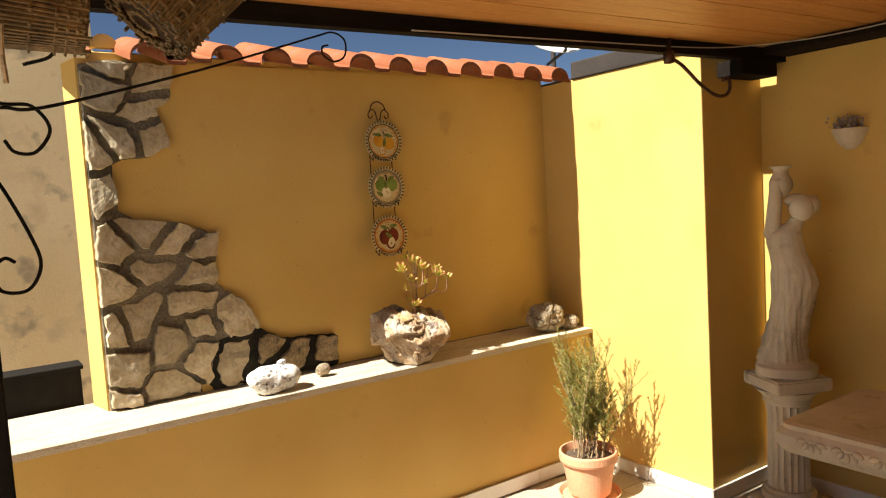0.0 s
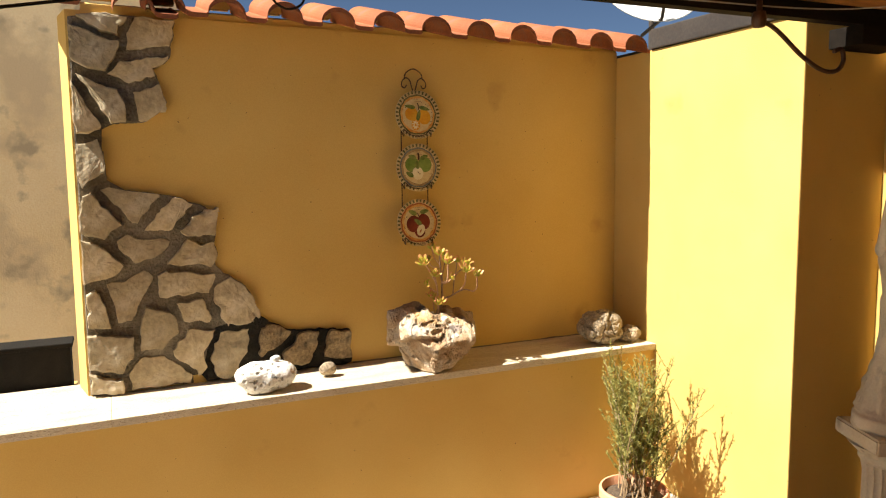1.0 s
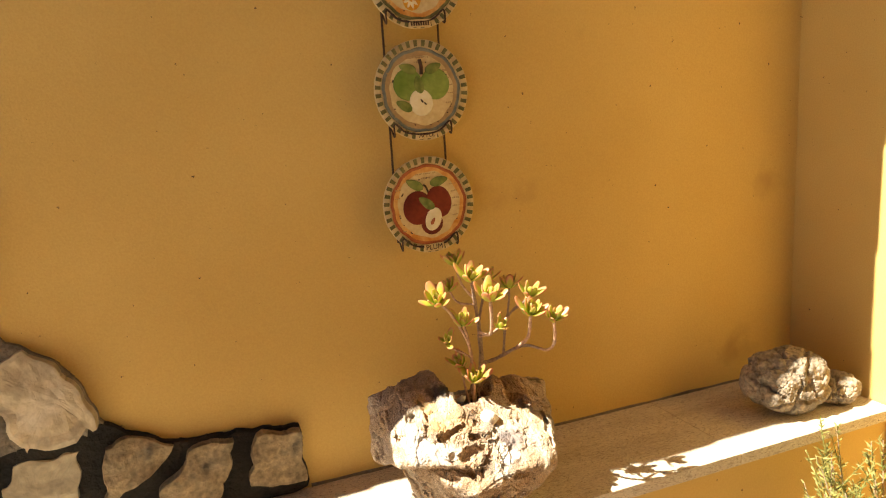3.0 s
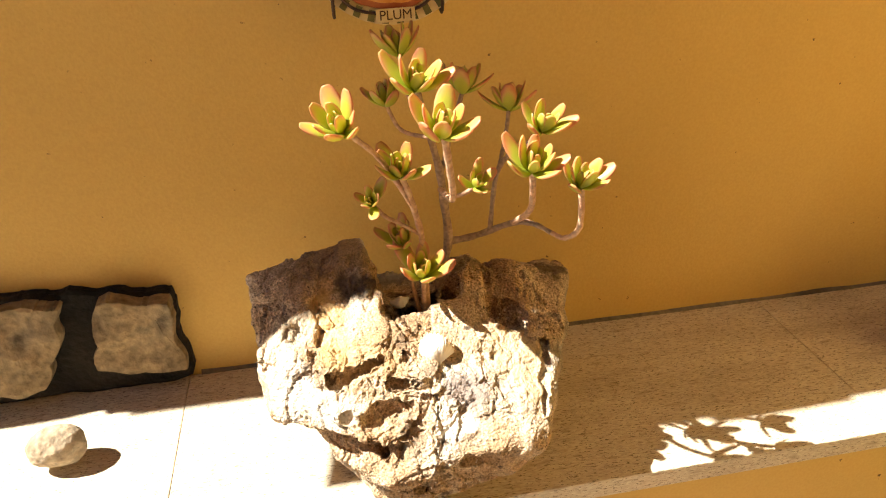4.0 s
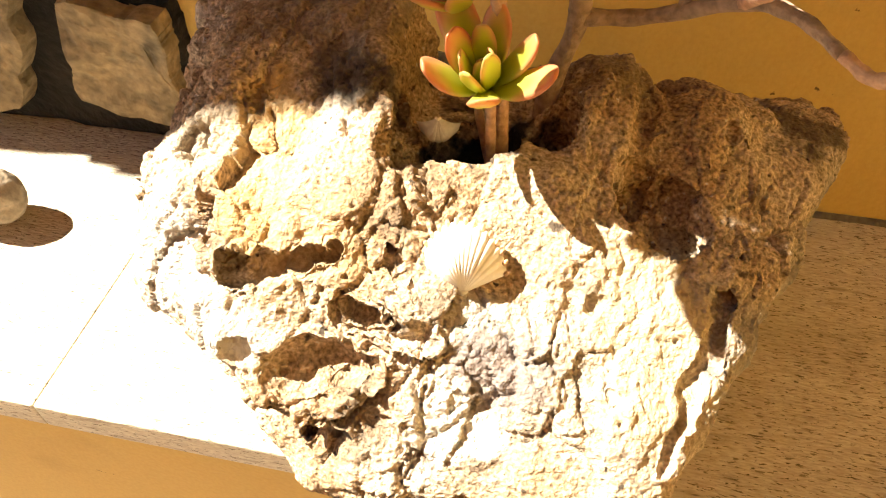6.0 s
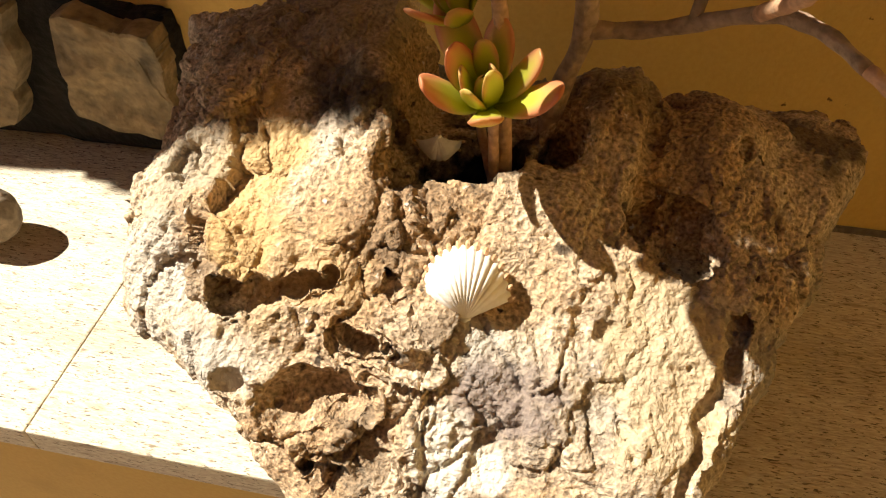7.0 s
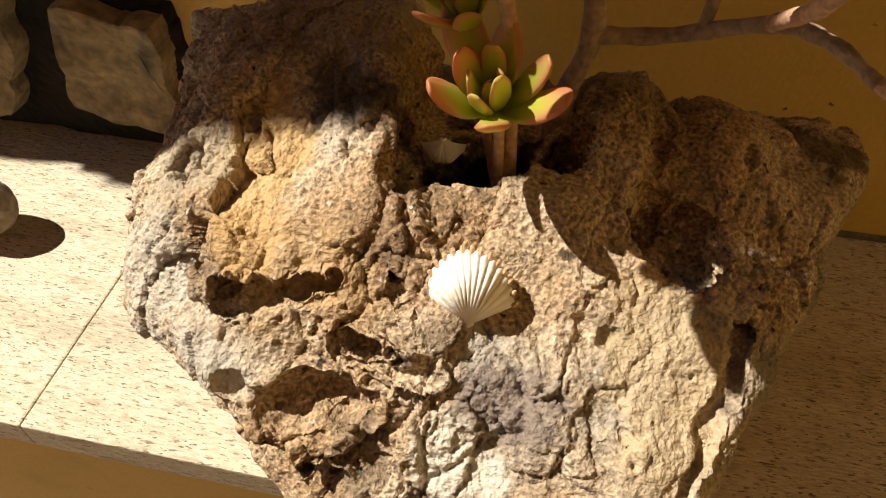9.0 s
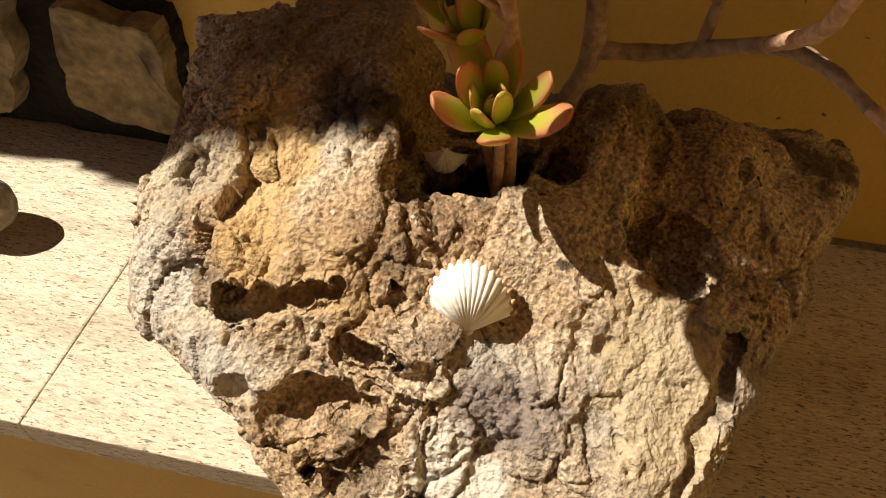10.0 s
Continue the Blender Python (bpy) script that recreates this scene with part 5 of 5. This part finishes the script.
lump(0.088, -0.01, 0.935, 0.062, 0.066, 0.074)
lump(0.118, 0.015, 0.948, 0.060, 0.062, 0.056, -15)
lump(0.060, 0.02, 0.975, 0.055, 0.055, 0.040)
lump(-0.058, 0, 0.800, 0.040, 0.045, 0.045)
tube(st, bend([place(-0.055, 0, 0.79), place(-0.046, -0.02, 0.88), place(-0.036, -0.02, 0.98), place(-0.026, -0.01, 1.10)], 6), lambda t: 0.040 - 0.008 * t, 14)
jar = [(0.028, 1.00), (0.056, 1.04), (0.058, 1.08), (0.044, 1.115), (0.034, 1.135), (0.036, 1.15), (0.054, 1.162), (0.054, 1.170)]
rings(st, [[place(-0.008 + r * math.cos(2 * math.pi * i / 24), 0.015 + r * math.sin(2 * math.pi * i / 24), z) for i in range(24)] for r, z in jar])
statue = link("statue", st, CAST, smooth=True)
statue.location, statue.scale = (SX, SY, FLOOR + 0.681), (0.93, 0.93, 0.88)
tagged(statue, "grey cast stone statue of a draped jar bearer", "statue")

# ---------------------------------------------------------------- stone table beside the column
table = thing("stone_table", "cast stone table with carved leaves along its edge", "table", (2.285, 1.625, FLOOR), -90)
# local x runs along the near edge, local y to the wall side
tb = bmesh.new()
W, D = 1.05, 0.70
corner = []
for inset, z in ((0.060, 0.615), (0.022, 0.632), (0.0, 0.668), (0.004, 0.700), (0.022, 0.720), (0.024, 0.736), (0.045, 0.742)):
    loop = []
    for cx, cy, sx, sy in ((0, 0, 1, 1), (W, 0, -1, 1), (W, D, -1, -1), (0, D, 1, -1)):
        steps = [0, 1, 2, 3, 4]
        pts = []
        for k in steps:
            a = math.pi / 2 * k / 4
            pts.append((cx + sx * (inset + 0.05 * (1 - math.sin(a))), cy + sy * (inset + 0.05 * (1 - math.cos(a)))))
        loop += [(x, y, z) for x, y in pts]
    corner.append(loop)
fixed = []
for loop in corner:
    c = Vector((W / 2, D / 2))
    fixed.append(sorted(loop, key=lambda p: math.atan2(p[1] - c.y, p[0] - c.x)))
rings(tb, fixed)
bmesh.ops.recalc_face_normals(tb, faces=tb.faces)
part("tabletop", tb, CAST, table, "thick moulded slab")
for i in range(7):
    cv = bmesh.new()
    for k in range(5):
        made = bmesh.ops.create_icosphere(cv, subdivisions=2, radius=1.0)["verts"]
        ang = radians(-70 + 35 * k)
        m = pose(0.16 + i * 0.125 + 0.040 * math.sin(ang), 0.001, 0.704 - 0.030 * math.cos(ang), 0, -math.degrees(ang), 0)
        for v in made:
            v.co = m @ Vector((v.co.x * 0.011, v.co.y * 0.010, v.co.z * 0.019))
    part("carved_leaf", cv, CAST, table, smooth=True)
for x in (0.52, W - 0.14):
    part("pedestal", boxed(x - 0.08, x + 0.08, 0.18, D - 0.18, 0.0, 0.6155, bevel=0.015), CAST, table)

# ---------------------------------------------------------------- half pot with flowers on the shaded wall
wp = thing("wall_planter", "small cream half pot of dry flowers hung on the wall", "planter", (EAST - 0.002, 1.850, 1.87))
hb = bmesh.new()
rings(hb, [[(-abs(r * math.cos(math.pi * i / 20 - math.pi / 2)), r * math.sin(math.pi * i / 20 - math.pi / 2), z) for i in range(21)] for r, z in ((0.02, 0), (0.055, 0.03), (0.078, 0.08), (0.085, 0.10), (0.080, 0.10))])
bmesh.ops.recalc_face_normals(hb, faces=hb.faces)
part("bowl", hb, CAST, wp)
PETAL = material("dry_flower", [(0.3, (0.20, 0.16, 0.15)), (0.7, (0.42, 0.36, 0.34))], 60, 0.8, 0.2, 100, 0.2)
fl = bmesh.new()
for i in range(160):
    c = Vector((-abs(random.gauss(0, 0.035)) - 0.012, random.gauss(0, 0.034), 0.105 + abs(random.gauss(0, 0.024))))
    m = Matrix.Translation(c) @ Euler((random.uniform(0, 6), random.uniform(0, 6), random.uniform(0, 6))).to_matrix().to_4x4()
    fl.faces.new([fl.verts.new(m @ Vector(p)) for p in ((0.010, 0, 0.002), (0, 0.008, 0), (-0.010, 0, 0.002), (0, -0.008, 0))])
tagged(part("flower", fl, PETAL, wp, "small greyish blooms"), kind="stuff")
part("foliage_stalk", tube(bmesh.new(), [(-0.03, 0, 0.09), (-0.035, 0, 0.13)], 0.012, 8), NEEDLE, wp)

# ---------------------------------------------------------------- iron arm, stub and cable under the pergola
arm = thing("iron_bracket", "dark iron arm with a curled end under the pergola beam", "bracket", (2.515, 2.20, 2.322))
part("knob", lathe(bmesh.new(), [(0.004, -0.03), (0.022, -0.026), (0.026, 0.0), (0.022, 0.026), (0.010, 0.03), (0.010, 0.082)], 16), BROWNIRON, arm, smooth=True)
part("strut", tube(bmesh.new(), bend([(0.0, 0, 0.0), (0.09, 0, -0.03), (0.23, 0, -0.115), (0.34, 0, -0.158), (0.42, 0, -0.155), (0.455, 0, -0.115), (0.44, 0, -0.075), (0.40, 0, -0.085)]), 0.0085, 8), BROWNIRON, arm)
stub = setting("beam_stub", boxed(3.03, 3.33, 2.168, PY - 0.001, 2.268, 2.344, bevel=0.004), BEAMWOOD, "dark stained bearer under the beam corner", "beam")
CABLE = material("pale_cable", [(0.3, (0.38, 0.34, 0.28)), (0.7, (0.50, 0.46, 0.40))], 30, 0.5, 0.1, 100, 0.1)
cable = link("cable", tube(bmesh.new(), bend([(1.20, 2.270, 2.352), (1.70, 2.245, 2.358), (2.20, 2.220, 2.366), (2.70, 2.194, 2.376), (3.00, 2.12, 2.388), (3.165, 1.85, 2.388), (3.184, 1.40, 2.392), (3.184, 0.60, 2.396)], 8), 0.0026, 6), CABLE)
tagged(cable, "thin pale electric cable along the beam", "cable")

# ---------------------------------------------------------------- scrolled iron bracket on the post
iron = thing("scroll_bracket", "black wrought iron plant bracket with scrolls on the post", "bracket", (-0.145, 1.50, 1.95))
O = Vector((-0.145, 1.50, 1.95))


def bar(points, r=0.0030):
    part("bar", tube(bmesh.new(), bend([Vector(p) - O for p in points], 7), r, 8), BLACKIRON, iron)


bar([(-0.145, 1.50, 1.955), (-0.10, 1.50, 1.955), (-0.02, 1.505, 1.962), (0.35, 1.80, 2.10), (0.76, 2.14, 2.268), (0.835, 2.16, 2.292), (0.876, 2.16, 2.270), (0.872, 2.16, 2.222), (0.835, 2.16, 2.203),
     (0.800, 2.16, 2.220), (0.798, 2.16, 2.245), (0.818, 2.16, 2.252)])
bar([(-0.143, 1.50, 1.985), (-0.105, 1.50, 1.962), (-0.060, 1.50, 1.958), (-0.036, 1.50, 1.920), (-0.060, 1.50, 1.882), (-0.090, 1.50, 1.882), (-0.104, 1.50, 1.902)])
bar([(-0.143, 1.50, 1.865), (-0.117, 1.50, 1.830), (-0.080, 1.50, 1.740), (-0.070, 1.50, 1.690), (-0.092, 1.50, 1.652), (-0.130, 1.50, 1.655), (-0.138, 1.50, 1.690), (-0.122, 1.50, 1.708), (-0.106, 1.50, 1.700)])
bar([(-0.143, 1.50, 2.12), (-0.060, 1.50, 2.13), (-0.015, 1.50, 2.09), (-0.022, 1.50, 2.045), (-0.066, 1.50, 2.026)])

# ---------------------------------------------------------------- wicker baskets hung under the boards
CANE = material("dark_cane", [(0.3, (0.055, 0.033, 0.013)), (0.7, (0.21, 0.13, 0.056))], 40, 0.7, 0.4, 200, 0.3, vary=0.0)


def basket(m, length, r0, r1, sticks, label):
    bk = new("wicker_basket")
    bk.matrix_world = m
    tagged(bk, label, "basket", "baskets under the pergola")
    b = bmesh.new()
    for i in range(sticks):
        a = 2 * math.pi * i / sticks
        w = random.uniform(-0.05, 0.05)
        tube(b, [((r0 + (r1 - r0) * t) * math.cos(a + w * t), (r0 + (r1 - r0) * t) * math.sin(a + w * t), length * t + (random.uniform(-0.006, 0.006) if t in (0, 1) else 0)) for t in (0, 0.3, 0.65, 1)], 0.0021, 5)
    tagged(part("cane", b, CANE, bk, "rows of thin canes"), kind="stuff")
    for t, f in ((0.0, 0.30), (0.0, 0.62), (0.004, 0.84), (0.012, 0.96), (0.035, 1.02), (0.07, 1.02), (0.11, 1.02), (0.20, 1.015), (0.36, 1.015), (0.56, 1.015), (0.97, 1.015)):
        r = (r0 + (r1 - r0) * t) * f
        pts = [((r + 0.0035 * math.sin(k * 1.9)) * math.cos(2 * math.pi * k / 60), (r + 0.0035 * math.sin(k * 1.9)) * math.sin(2 * math.pi * k / 60), length * t) for k in range(61)]
        part("woven_ring", tube(bmesh.new(), pts, 0.0017, 5), CANE, bk)
    # added dark sleeve, stands in for the shade within the open canes
    part("shade_sleeve", lathe(bmesh.new(), [(0.003, 0.012), (r0 * 0.93, 0.012), (r1 * 0.95, length * 0.985), (r1 * 0.91, length * 0.985), (r0 * 0.89, 0.018), (0.003, 0.018)], 28), BROWNIRON, bk, "dark sleeve added for the shade inside the weave")
    return bk


def hung(low, high):
    """A pose at low whose z axis points to high."""
    return Matrix.Translation(low) @ (Vector(high) - Vector(low)).to_track_quat("Z", "Y").to_matrix().to_4x4()


basket(hung((0.005, 0.95, 1.975), (0.16, 0.95, 2.16)), 0.30, 0.052, 0.085, 84, "brown wicker basket of thin canes hanging at a slant")
basket(hung((-0.045, 0.98, 1.985), (-0.30, 1.00, 2.02)), 0.26, 0.040, 0.062, 60, "dark wicker basket lying sideways under the roof")
CORD = material("jute_cord", [(0.3, (0.40, 0.32, 0.22)), (0.7, (0.52, 0.44, 0.32))], 80, 0.9, 0.4, 200, 0.3)
for pts, label in (([(0.10, 0.95, 2.13), (0.10, 0.95, CEIL + 0.002)], "thin jute cord holding a basket"), ([(-0.18, 0.99, 2.02), (-0.18, 0.99, CEIL + 0.002)], "thin jute cord holding a basket"),
                   ([(-0.128, 0.95, 1.905), (-0.129, 0.952, 1.94), (-0.124, 0.96, 1.99)], "frayed end of cord hanging from a basket")):
    cd = link("cord", tube(bmesh.new(), bend(pts, 6), 0.0028, 6), CORD)
    tagged(cd, label, "cord")

# ---------------------------------------------------------------- paving
paver = None
for i in range(8):
    for j in range(9):
        x0, y0 = 0.52 + i * 0.36, -0.02 + j * 0.345
        if x0 + 0.356 > EAST:
            continue
        if x0 + 0.18 > PX and y0 + 0.17 > PY - 0.02:
            continue
        wx = min(0.356, PX - 0.016 - x0) if (y0 + 0.345 > PY - 0.02 and x0 + 0.356 > PX - 0.016) else 0.356
        wy = min(0.341, FRONT + 0.010 - y0)
        if wx < 0.05 or wy < 0.05:
            continue
        if paver is None or wx != 0.356 or wy != 0.341:
            ob = part("paving_tile", boxed(0, wx, 0, wy, -0.011, 0.0, bevel=0.002), FLOORTILE, floor)
            if paver is None:
                paver = ob.data
        else:
            ob = new("paving_tile", paver)
            ob.parent = floor
        ob.location = (x0, y0, FLOOR)

# dark joint where the tall wall meets the ledge
joint = bmesh.new()
rings(joint, [[(x, WALL_Y - 0.001 - d * (0.005 + 0.003 * noise.noise(Vector((x * 12, d, 0)))), LEDGE + 0.0005 + (0.005 + 0.005 * noise.noise(Vector((x * 9, 3, d)))) * (1 - d)) for x in [1.39 + 0.02 * i for i in range(75)]] for d in (0.0, 0.4, 1.0)], closed=False, cap=False)
setting("wall_joint", joint, MORTAR, "dark grimy mortar joint along the foot of the wall", "joint")
